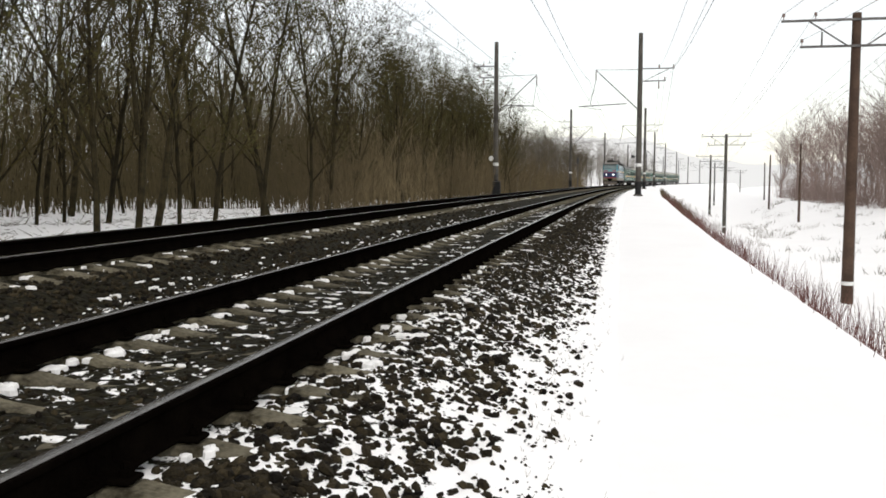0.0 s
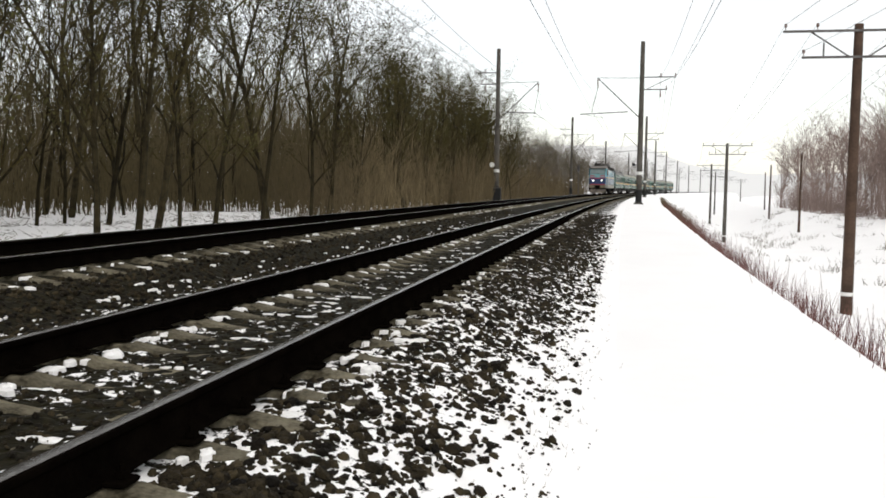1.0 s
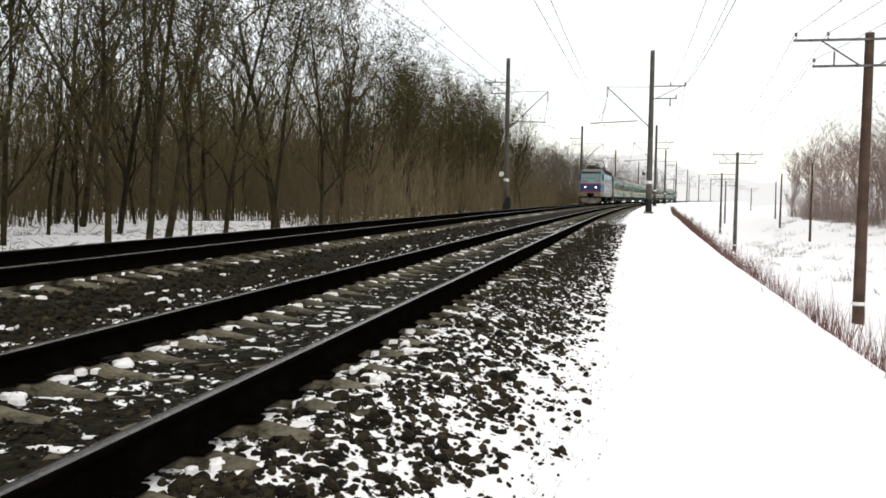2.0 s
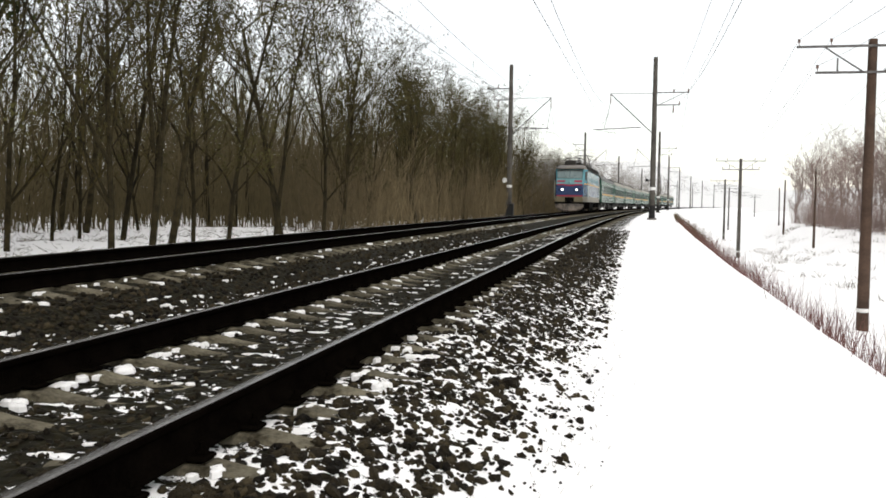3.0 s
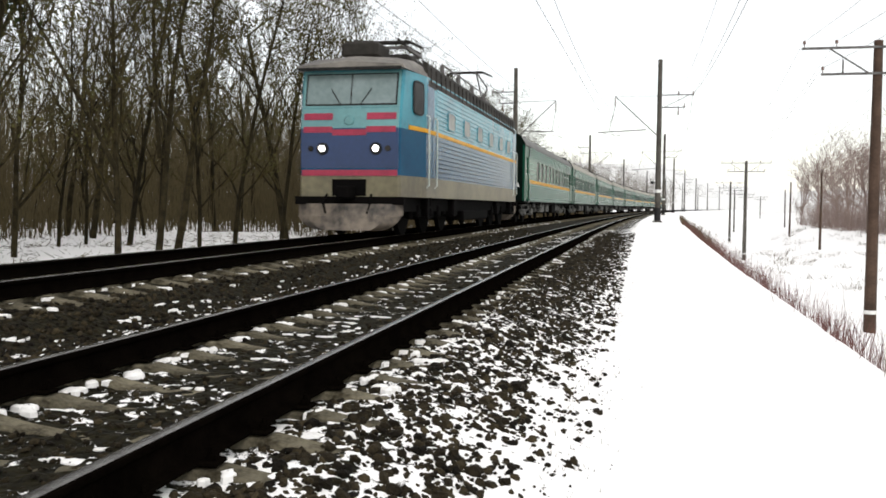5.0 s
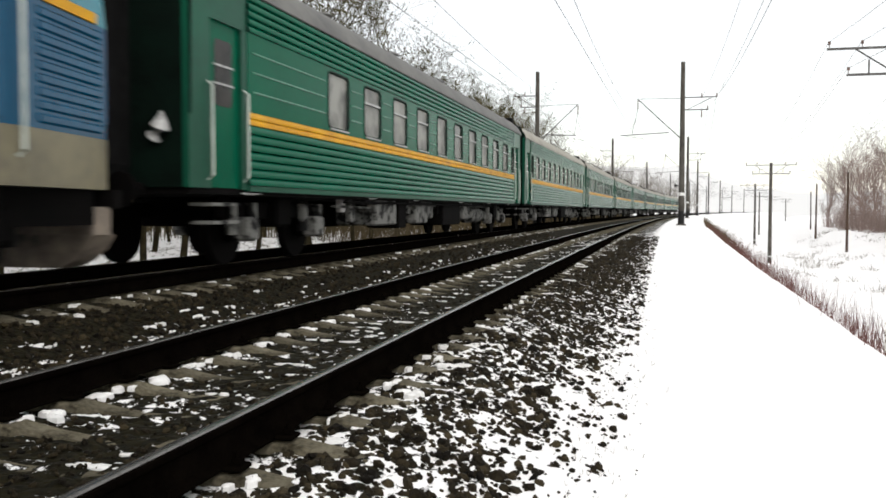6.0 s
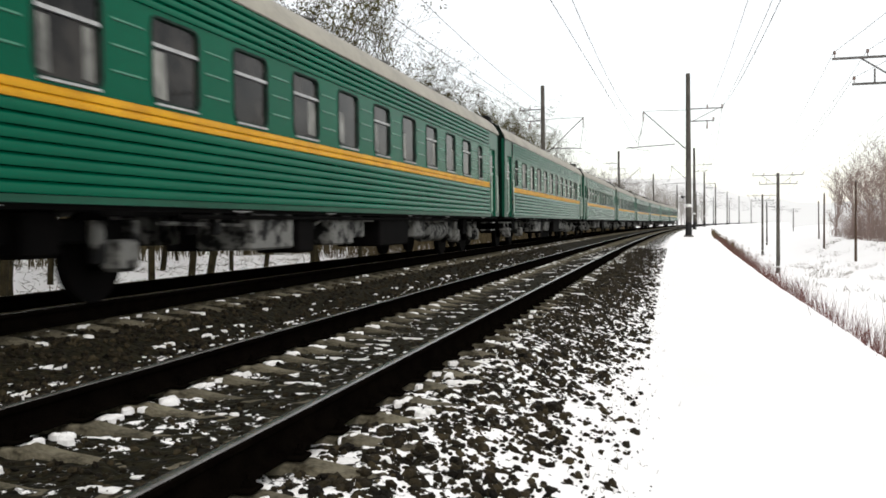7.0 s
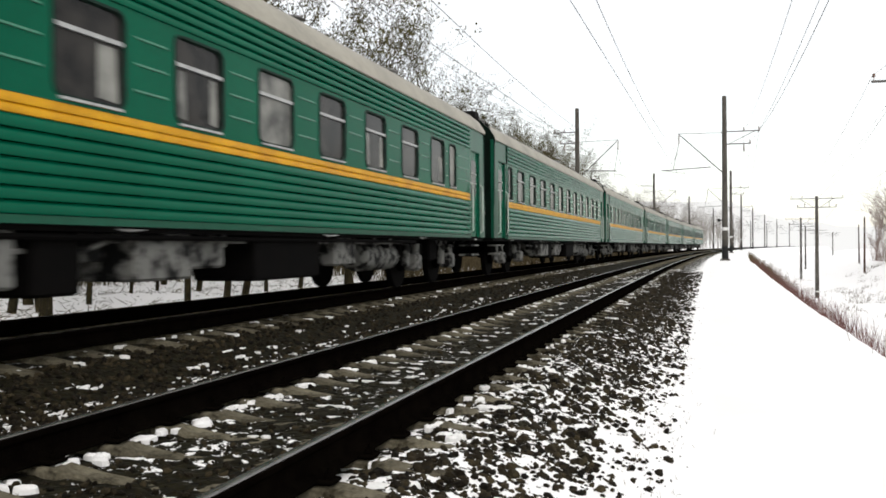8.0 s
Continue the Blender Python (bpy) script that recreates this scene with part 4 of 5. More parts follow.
# base colour raised to paint the bright sky into the glass
SKY_SCREEN = material("windscreen", (0.2, 0.26, 0.26), (0.13, 0.18, 0.18), 0.9, 0.05)
SOOT = material("soot_black_roof", (0.035, 0.032, 0.028), (0.015, 0.014, 0.012), 1.2, 0.7, fine=7, spec=0.15)
PLOUGH = material("dirty_plough", (0.2, 0.165, 0.13), (0.03, 0.027, 0.025), 2.0, 0.7, fine=7)
LOCO_ROOF = material("sooty_cab_roof", (0.2, 0.185, 0.16), (0.07, 0.065, 0.06), 0.9, 0.6, fine=6)
LAMP = glow("headlamp_glow", (1.0, 0.97, 0.9), 6.0)


def rounded(y0, z0, y1, z1, r, n=4):
    """Outline of a rounded rectangle in a side wall."""
    out = []
    for cy, cz, a0 in ((y1 - r, z0 + r, -90), (y1 - r, z1 - r, 0), (y0 + r, z1 - r, 90), (y0 + r, z0 + r, 180)):
        for k in range(n + 1):
            a = radians(a0 + 90 * k / n)
            out.append((cy + r * math.cos(a), cz + r * math.sin(a)))
    return out


def window_unit(parent, sx, x, y0, z0, y1, z1, pane_mat, bar=True, cuts=()):
    w = part("window", Shape().loft([[(sx * (x + d), y, z) for y, z in rounded(y0 - g, z0 - g, y1 + g, z1 + g, 0.1 + g)] for g, d in ((0.03, -0.01), (0.028, 0.01), (0.0, 0.012), (-0.012, -0.03))], True), SEAL, parent, "dark rubber window surround")
    part("pane", Shape().add([(sx * (x - 0.028), y, z) for y, z in rounded(y0 - 0.012, z0 - 0.012, y1 + 0.012, z1 + 0.012, 0.1)], [tuple(range(20))]), pane_mat, w, "dark mottled window glass" if pane_mat is GLASS else "window with drawn pale curtain")
    if bar:
        zb = z1 - 0.3
        part("vent_bar", Shape().box(min(sx * (x - 0.03), sx * (x + 0.006)), y0 + 0.02, zb, max(sx * (x - 0.03), sx * (x + 0.006)), y1 - 0.02, zb + 0.04), ALU, w, "aluminium sash bar")
    if pane_mat is GLASS and len(cuts):
        for c0, c1 in cuts:
            ya, yb = y0 + (y1 - y0) * c0, y0 + (y1 - y0) * c1
            part("curtain", Shape().add([(sx * (x - 0.024), ya, z0 + 0.05), (sx * (x - 0.024), yb, z0 + 0.03), (sx * (x - 0.024), yb - 0.03, z1 - 0.33), (sx * (x - 0.024), ya, z1 - 0.33)], [(0, 1, 2, 3)]), CURTAIN, w, "pale curtain behind the glass")
    part("drip_rail", Shape().box(min(sx * x, sx * (x + 0.03)), y0 + 0.05, z0 - 0.045, max(sx * x, sx * (x + 0.03)), y1 - 0.05, z0 - 0.02), ALU, w)
    return w


def ribbed(sx, x, y0, y1, z0, z1, count, depth=0.02):
    """A pressed steel side panel with rounded lengthwise ribs."""
    prof = []
    step = (z1 - z0) / count
    for k in range(count):
        b = z0 + k * step
        prof += [(x - depth * 0.5, b), (x + depth * 0.8, b + step * 0.05), (x + depth, b + step * 0.18), (x + depth * 0.75, b + step * 0.6), (x - depth * 0.1, b + step * 0.93)]
    prof.append((x, z1))
    return Shape().loft([[(sx * px, y, pz) for px, pz in prof] for y in (y0, y1)], False)


def bogie(parent, yc, wheelbase, wheel_r, snow):
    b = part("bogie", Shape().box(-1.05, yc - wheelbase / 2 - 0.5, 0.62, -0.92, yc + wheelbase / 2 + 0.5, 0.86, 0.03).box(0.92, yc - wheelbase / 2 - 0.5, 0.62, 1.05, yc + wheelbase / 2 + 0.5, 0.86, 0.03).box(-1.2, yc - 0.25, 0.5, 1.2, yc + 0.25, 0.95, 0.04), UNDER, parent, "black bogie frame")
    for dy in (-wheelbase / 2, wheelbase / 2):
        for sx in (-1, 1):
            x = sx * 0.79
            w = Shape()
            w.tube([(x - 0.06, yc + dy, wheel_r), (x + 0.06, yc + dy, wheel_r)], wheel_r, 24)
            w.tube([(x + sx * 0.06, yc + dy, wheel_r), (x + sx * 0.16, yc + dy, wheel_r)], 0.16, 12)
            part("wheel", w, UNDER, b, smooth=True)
            a = Shape().box(min(sx * 1.02, sx * 1.3), yc + dy - 0.16, wheel_r - 0.15, max(sx * 1.02, sx * 1.3), yc + dy + 0.16, wheel_r + 0.18, 0.04)
            part("axle_box", a, UNDER_SNOW if snow else UNDER, b)
            for q in (-0.3, 0.3):
                part("spring", Shape().tube([(sx * 1.1, yc + dy + q, 0.42), (sx * 1.1, yc + dy + q, 0.85)], 0.085, 10), UNDER_SNOW if snow else UNDER, b)
    return b


COACH_LEN, COACH_STEP = 23.6, 24.54


def coach(name_label, roof_mat, blank_front, seed, first, step, count, small):
    rnd = random.Random(seed)
    t = thing("passenger_coach", name_label, "railway coach", group="coaches of the train")
    X, L = 1.53, COACH_LEN
    # window openings along the side
    wins = sorted([(first + step * k, first + step * k + 0.92) for k in range(count)] + [(q, q + 0.5) for q in small])
    ze0, ze1 = 2.12, 2.98
    for sx in (1, -1):
        side = part("side_wall", ribbed(sx, X, 1.45, L - 1.45, 1.1, 1.88, 7, 0.028), GREEN, t, "green ribbed lower side", True)
        part("sill_skirt", Shape().box(min(sx * (X - 0.05), sx * (X + 0.012)), 1.45, 1.03, max(sx * (X - 0.05), sx * (X + 0.012)), L - 1.45, 1.1), GREEN_DIRT, t)
        part("yellow_band", ribbed(sx, X, 1.47, L - 1.47, 1.882, 2.045, 2, 0.014), YELLOW, t, "yellow painted double rib", True)
        part("upper_side", ribbed(sx, X - 0.004, 1.45, L - 1.45, 3.06, 3.56, 5, 0.028), GREEN, t, "green ribbed side above the windows", True)
        band = Shape()
        edges = [1.45] + [v for w in wins for v in w] + [L - 1.45]
        for a, b in zip(edges[::2], edges[1::2]):
            band.box(min(sx * (X - 0.06), sx * X), a, ze0, max(sx * (X - 0.06), sx * X), b, ze1)
        band.box(min(sx * (X - 0.06), sx * X), 1.45, 2.047, max(sx * (X - 0.06), sx * X), L - 1.45, ze0)
        band.box(min(sx * (X - 0.06), sx * X), 1.45, ze1, max(sx * (X - 0.06), sx * X), L - 1.45, 3.06)
        wb = part("window_band", band, GREEN, t)
        for a, b in zip(edges[::2], edges[1::2]):
            if b - a > 0.35:
                for zz in (2.3, 2.55, 2.8):
                    part("short_rib", Shape().loft([[(sx * (X - 0.002), y, zz), (sx * (X + 0.01), y, zz), (sx * (X + 0.012), y, zz + 0.006), (sx * (X - 0.002), y, zz + 0.03)] for y in (a + 0.15, b - 0.15)], True, True), RIB, wb)
        for i, (a, b) in enumerate(wins):
            window_unit(t, sx, X, a, ze0, b, ze1, CURTAIN if rnd.random() < (0.6 if blank_front else 0.06 if seed == 2 else 0.4) else GLASS, rnd.random() < 0.75, rnd.choice(((), ((0.08, 0.26), (0.74, 0.92)), ((0.06, 0.34),), ((0.62, 0.94),))))
        for ya, yb in ((0.0, 1.45), (L - 1.45, L)):
            front = ya == 0.0
            yd0, yd1 = (ya + 0.5, ya + 1.3) if front else (yb - 1.3, yb - 0.5)
            fr = Shape()
            xs = sorted((sx * (X - 0.09), sx * (X - 0.01)))
            fr.box(xs[0], ya, 1.05, xs[1], yd0, 3.56)
            fr.box(xs[0], yd1, 1.05, xs[1], yb, 3.56)
            fr.box(xs[0], yd0, 3.05, xs[1], yd1, 3.56)
            part("vestibule_side", fr, GREEN_DIRT, t)
            xd = sorted((sx * (X - 0.1), sx * (X - 0.06)))
            d = part("door", Shape().box(xd[0], yd0 + 0.01, 1.05, xd[1], yd1 - 0.01, 3.05), GREEN, t, "recessed green coach door")
            part("door_window", Shape().add([(sx * (X - 0.055), q, z) for q, z in rounded(yd0 + 0.18, 2.05, yd1 - 0.18, 2.85, 0.07)], [tuple(range(20))]), GLASS, d)
            for zz in (2.3, 2.52):
                part("door_bar", Shape().box(min(sx * (X - 0.06), sx * (X - 0.035)), yd0 + 0.16, zz, max(sx * (X - 0.06), sx * (X - 0.035)), yd1 - 0.16, zz + 0.025), ALU, d)
            for q in (yd0 - 0.06, yd1 + 0.06):
                part("handrail", Shape().tube([(sx * (X - 0.02), q, 1.15), (sx * (X + 0.05), q, 1.2), (sx * (X + 0.05), q, 2.25), (sx * (X - 0.02), q, 2.3)], 0.018, 6), PALE, d, "pale vertical handrail")
            part("step", Shape().box(min(sx * 1.2, sx * 1.5), yd0 + 0.05, 0.62, max(sx * 1.2, sx * 1.5), yd1 - 0.05, 0.66).box(min(sx * 1.2, sx * 1.5), yd0 + 0.05, 0.84, max(sx * 1.2, sx * 1.5), yd1 - 0.05, 0.88), UNDER_SNOW, t)
    # roof
    prof = [(X + 0.01, 3.545), (X + 0.03, 3.56), (X, 3.66), (1.4, 3.86), (1.18, 4.04), (0.8, 4.19), (0.4, 4.26), (0, 4.28)]
    prof = prof + [(-x, z) for x, z in prof[-2::-1]]
    part("roof", Shape().loft([[(x, y, z) for x, z in prof] for y in (0, 0.02, L - 0.02, L)], False, False), roof_mat, t, "domed sheet-metal roof", True)
    for yy in (2.2, 6.5, 10.8, 15.1, 19.4):
        part("roof_vent", Shape().tube([(0.55, yy, 4.2), (0.55, yy, 4.36), (0.55, yy, 4.37), (0.55, yy, 4.43)], [0.12, 0.12, 0.2, 0.1], 12), ROOF_DARK, t)
    for yy in (0.0, L):
        s_ = -1 if yy == 0 else 1
        end = Shape()
        end.loft([[(x, yy + d, z) for x, z in prof + [(-X + 0.02, 1.05), (X - 0.02, 1.05)]] for d in (-0.01 * s_, -0.06 * s_)], True, True)
        part("end_wall", end, END_DARK, t, "near-black end wall")
        part("gangway", Shape().loft([[(x, yy + d, z) for x, z in [(0.72, 1.1), (0.78, 1.3), (0.78, 3.3), (0.6, 3.55), (-0.6, 3.55), (-0.78, 3.3), (-0.78, 1.3), (-0.72, 1.1)]] for d in (0.0, 0.47 * s_)], True, True), RUBBER, t, "black rubber gangway bellows")
        for x in (-0.88, 0.88):
            part("buffer", Shape().tube([(x, yy, 1.02), (x, yy + 0.32 * s_, 1.02), (x, yy + 0.33 * s_, 1.02), (x, yy + 0.38 * s_, 1.02)], [0.09, 0.09, 0.2, 0.2], 12), UNDER, t)
        part("coupler", Shape().box(-0.18, min(yy - 0.3 * s_, yy + 0.46 * s_), 0.88, 0.18, max(yy - 0.3 * s_, yy + 0.46 * s_), 1.1, 0.03), UNDER_SNOW, t)
        part("coupler_snow", Shape().tube([(0.1, yy + 0.05 * s_, 1.1), (0.16, yy + 0.16 * s_, 1.2), (0.1, yy + 0.3 * s_, 1.12)], [0.05, 0.11, 0.03], 8), CAKED, t, "clump of snow on the coupling")
        part("gangway_snow", Shape().tube([(1.1, yy + 0.02 * s_, 1.62), (1.2, yy + 0.06 * s_, 1.72), (1.22, yy + 0.05 * s_, 1.9)], [0.1, 0.12, 0.02], 8), CAKED, t, "clump of snow on the end wall")
        part("hose", Shape().tube([(0.45, yy, 0.95), (0.45, yy + 0.25 * s_, 0.6), (0.35, yy + 0.44 * s_, 0.75)], 0.03, 6), UNDER_SNOW, t)
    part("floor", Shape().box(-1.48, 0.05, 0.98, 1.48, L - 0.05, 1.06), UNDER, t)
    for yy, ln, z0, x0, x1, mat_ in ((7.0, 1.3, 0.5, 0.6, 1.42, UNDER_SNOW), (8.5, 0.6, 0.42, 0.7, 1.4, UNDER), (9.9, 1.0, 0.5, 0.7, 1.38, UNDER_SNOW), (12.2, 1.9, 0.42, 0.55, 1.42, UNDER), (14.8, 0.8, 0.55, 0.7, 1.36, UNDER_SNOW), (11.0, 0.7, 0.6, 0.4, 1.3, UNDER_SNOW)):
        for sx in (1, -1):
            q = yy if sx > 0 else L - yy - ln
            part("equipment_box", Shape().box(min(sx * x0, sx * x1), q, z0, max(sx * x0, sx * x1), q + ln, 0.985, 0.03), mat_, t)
    # pipes, reservoirs and brackets under the floor, with snow caked on some of them
    for sx in (1, -1):
        part("pipe", Shape().tube([(sx * 1.44, 5.2, 0.93), (sx * 1.44, L - 5.2, 0.93)], 0.03, 6), UNDER, t)
        part("pipe", Shape().tube([(sx * 1.3, 5.0, 0.86), (sx * 1.3, 9.2, 0.8), (sx * 1.3, 9.6, 0.9), (sx * 1.3, L - 5.6, 0.9)], 0.025, 6), UNDER_SNOW, t)
        part("reservoir", Shape().tube([(sx * 1.05, 16.3, 0.66), (sx * 1.05, 16.36, 0.66), (sx * 1.05, 17.9, 0.66), (sx * 1.05, 17.96, 0.66)], [0.16, 0.24, 0.24, 0.16], 14), UNDER_SNOW, t, "snow-caked air reservoir", True)
        for k in range(16):
            q = 5.4 + k * 0.83 + rnd.uniform(-0.3, 0.3)
            w_, h_ = rnd.uniform(0.08, 0.35), rnd.uniform(0.12, 0.42)
            x0 = rnd.uniform(1.1, 1.4)
            part("hanger", Shape().box(min(sx * (x0 - 0.1), sx * x0), q, 0.99 - h_, max(sx * (x0 - 0.1), sx * x0), q + w_, 0.99, 0.015), CAKED if rnd.random() < 0.35 else UNDER_SNOW if rnd.random() < 0.5 else UNDER, t)
        for k in range(6):
            q = 1.8 + (L - 3.6) * k / 5 + rnd.uniform(-0.9, 0.9)
            part("sill_snow", Shape().tube([(sx * 1.5, q, 1.005), (sx * 1.505, q + 0.15, 0.995), (sx * 1.5, q + rnd.uniform(0.25, 0.6), 1.005)], [0.006, 0.016, 0.005], 6), CAKED, t, "snow caked under the sill")
    part("end_hatch", Shape().box(0.35, 0.04, 4.13, 1.02, 0.5, 4.33, 0.04), RUBBER, t, "dark roof-end hatch")
    part("end_duct", Shape().tube([(1.0, 0.2, 4.1), (1.32, 0.12, 3.94), (1.5, 0.06, 3.5)], 0.05, 8), RUBBER, t)
    part("brake_cylinder", Shape().tube([(-0.2, 10.4, 0.7), (-0.2, 11.6, 0.7)], 0.24, 14), UNDER, t)
    # the laden body sits 4 cm low on its springs
    for ob in t.children_recursive:
        ob.data.transform(Matrix.Translation((0, 0, -0.04)))
    for yy in (3.3, L - 3.3):
        bogie(t, yy, 2.4, 0.475, True)
    return t


def loco():
    t = thing("electric_locomotive", "blue electric locomotive with crimson stripes and lit headlamps", "locomotive")
    L = 18.8

    def outline(d, inset=0.0, front=0.0):
        w, e, c, f = 1.5 + d, 1.25 + d, 1.55, front + inset
        k = f * (w - e) / c
        half = [(e - 0.06 + k, f), (e + k, f + 0.07), (w, c)]
        ring = half + [(x, L - y) for x, y in half[::-1]]
        return [(x, y, 0) for x, y in ring] + [(-x, y, 0) for x, y in ring[::-1]]

    def cab_x(y, base=1.5):
        """Half width of the body, which narrows towards both cabs."""
        q = min(y, L - y)
        return base - 0.25 * max(0.0, 1 - q / 1.55)

    def belt(name, d, z0, z1, mat, label="", f0=0.0, f1=0.0, caps=True):
        a, b = outline(d, 0, f0), outline(d, 0, f1)
        return part(name, Shape().loft([[(x, y, z0) for x, y, _ in a], [(x, y, z1) for x, y, _ in b]], True, caps), mat, t, label)

    belt("skirt", 0.0, 0.95, 1.45, BEIGE, "dirty beige lower skirt")
    lower = belt("lower_body", -0.01, 1.452, 2.56, BLUE, "blue ribbed lower body")
    for sx in (1, -1):
        part("stripe", Shape().loft([[(sx * cab_x(y, 1.44), y, 2.562), (sx * cab_x(y, 1.508), y, 2.562), (sx * cab_x(y, 1.508), y, 2.66), (sx * cab_x(y, 1.44), y, 2.66)] for y in (0.5, 1.55, L - 1.55, L - 0.3)], True, True), YELLOW, t, "yellow waist stripe")
    belt("waist", -0.012, 2.562, 2.68, CYAN, "", 0.0, 0.02)
    upper = belt("upper_body", -0.012, 2.682, 3.95, CYAN, "light blue upper body", 0.02, 0.28)
    for sx in (1, -1):
        for k in range(9):
            zz = 1.5 + k * 0.115
            part("side_rib", Shape().loft([[(sx * 1.488, y, zz), (sx * 1.506, y, zz + 0.02), (sx * 1.506, y, zz + 0.07), (sx * 1.488, y, zz + 0.09)] for y in (2.6, L - 2.6)], True, True), BLUE, lower)
            part("side_rib", Shape().loft([[(sx * cab_x(y, 1.488), y, zz), (sx * cab_x(y, 1.504), y, zz + 0.02), (sx * cab_x(y, 1.504), y, zz + 0.07), (sx * cab_x(y, 1.488), y, zz + 0.09)] for y in (L - 1.35, L - 0.2)], True, True), BLUE, lower)
        for k in range(9):
            zz = 2.74 + k * 0.12
            part("side_rib", Shape().loft([[(sx * 1.486, y, zz), (sx * 1.5, y, zz + 0.02), (sx * 1.5, y, zz + 0.07), (sx * 1.486, y, zz + 0.09)] for y in (2.6, L - 2.6)], True, True), CYAN, upper)
        for yy in (4.0, 6.2, 8.4, 10.6, 12.8, 14.6):
            w = part("window", Shape().loft([[(sx * (1.49 + d), y, z) for y, z in rounded(yy - g, 2.86 - g, yy + 0.85 + g, 3.3 + g, 0.08 + g)] for g, d in ((0.03, 0.0), (0.03, 0.028), (0, 0.03), (0, 0.0))], True), CYAN, t)
            part("pane", Shape().add([(sx * 1.51, y, z) for y, z in rounded(yy, 2.86, yy + 0.85, 3.3, 0.08)], [tuple(range(20))]), CURTAIN, w, "grey mottled glass")
        for yy in (1.65, L - 2.45):
            d = part("cab_door", Shape().box(min(sx * 1.47, sx * 1.496), yy, 1.5, max(sx * 1.47, sx * 1.496), yy + 0.72, 3.8), BLUE, t, "blue cab door")
            for q in (yy - 0.07, yy + 0.79):
                part("handrail", Shape().tube([(sx * 1.5, q, 1.2), (sx * 1.56, q, 1.25), (sx * 1.56, q, 2.95), (sx * 1.5, q, 3.0)], 0.02, 6), PALE, d)
        for yy in (0.75, L - 1.25):
            w = part("cab_window", Shape().loft([[(sx * (cab_x(y, 1.49) + e), y, z) for y, z in rounded(yy - g, 2.98 - g, yy + 0.55 + g, 3.72 + g, 0.12 + g)] for g, e in ((0.04, 0.0), (0.04, 0.03), (0, 0.034), (0, 0.0))], True), BLACK, t)
            part("pane", Shape().add([(sx * cab_x(y, 1.516), y, z) for y, z in rounded(yy, 2.98, yy + 0.55, 3.72, 0.12)], [tuple(range(20))]), GLASS, w)
        louv = part("roof_side", Shape().loft([[(sx * 1.46, y, 3.72), (sx * 1.5, y, 3.74), (sx * 1.46, y, 4.3), (sx * 1.3, y, 4.42)] for y in (1.75, L - 1.75)], True, True), SOOT, t, "dark louvred roof side")
        for k in range(26):
            yy = 2.0 + k * 0.57
            part("louvre", Shape().box(min(sx * 1.42, sx * 1.475), yy, 3.8, max(sx * 1.42, sx * 1.505), yy + 0.06, 4.22), SOOT, louv)
    # roof with visors over the cabs
    rings = []
    for y, w, z in ((0.0, 1.25, 3.98), (0.02, 1.32, 4.06), (0.55, 1.36, 4.26), (1.7, 1.48, 4.36), (L - 1.7, 1.48, 4.36), (L - 0.55, 1.36, 4.26), (L - 0.02, 1.32, 4.06), (L, 1.25, 3.98)):
        rings.append([(-w, y, 3.95), (-w * 0.98, y, min(z, 4.04)), (-w * 0.75, y, z), (0, y, z + 0.07), (w * 0.75, y, z), (w * 0.98, y, min(z, 4.04)), (w, y, 3.95)])
    part("roof", Shape().loft(rings, True, True), LOCO_ROOF, t, "sooty grey roof with cab visors", True)
    for yy in (-0.04, L - 0.02):
        part("visor", Shape().box(-1.27, yy, 3.92, 1.27, yy + 0.06, 3.985), BLACK, t, "dark visor lip")
    for y0, y1, z in ((0.95, 2.1, 4.78), (2.5, 5.4, 4.7), (7.2, 11.5, 4.66), (13.2, 15.6, 4.7)):
        part("roof_box", Shape().box(-0.8 if y0 > 2 else -0.55, y0, 4.36, 0.8 if y0 > 2 else 0.4, y1, z, 0.08), SOOT, t, "sooty roof equipment")
    for k in range(4):
        yy = 5.6 + k * 2.3
        part("roof_insulator", Shape().tube([(0.95, yy, 4.4), (0.95, yy, 4.86)], [0.09, 0.06], 10), IRON, t)
    part("busbar", Shape().tube([(0.95, 5.6, 4.88), (0.95, 12.5, 4.88)], 0.025, 6), IRON, t)
    for yc, up in ((3.2, False), (14.2, True)):
        p = part("pantograph", Shape().box(-0.75, yc - 0.8, 4.8, 0.75, yc - 0.72, 4.88).box(-0.75, yc + 0.72, 4.8, 0.75, yc + 0.8, 4.88).box(-0.75, yc - 0.8, 4.8, -0.68, yc + 0.8, 4.88).box(0.68, yc - 0.8, 4.8, 0.75, yc + 0.8, 4.88), IRON, t, "raised pantograph" if up else "folded pantograph")
        zk, zt = (5.45, 5.93) if up else (5.0, 5.12)
        for sx in (-1, 1):
            for q in (-1, 1):
                part("arm", Shape().tube([(sx * 0.6, yc + q * 0.15, 4.88), (sx * 0.6, yc + q * (1.15 if not up else 0.95), zk), (sx * 0.35, yc + q * 0.12, zt)], 0.03, 6), SOOT, p)
        for q in (-0.12, 0.12):
            part("bow", Shape().tube([(-0.95, yc + q, zt - 0.16), (-0.6, yc + q, zt), (0.6, yc + q, zt), (0.95, yc + q, zt - 0.16)], 0.035, 6), SOOT, p)
    # both faces
    for front in (True, False):
        Y = (lambda d: -d) if front else (lambda d: L + d)

        def plate(name, x0, z0, x1, z1, mat, thick=0.015, lab="", slope0=0.0, slope1=0.0, parent=t):
            ya, yb = Y(thick - slope0), Y(thick - slope1)
            y2 = Y(-0.02 - slope0)
            y3 = Y(-0.02 - slope1)
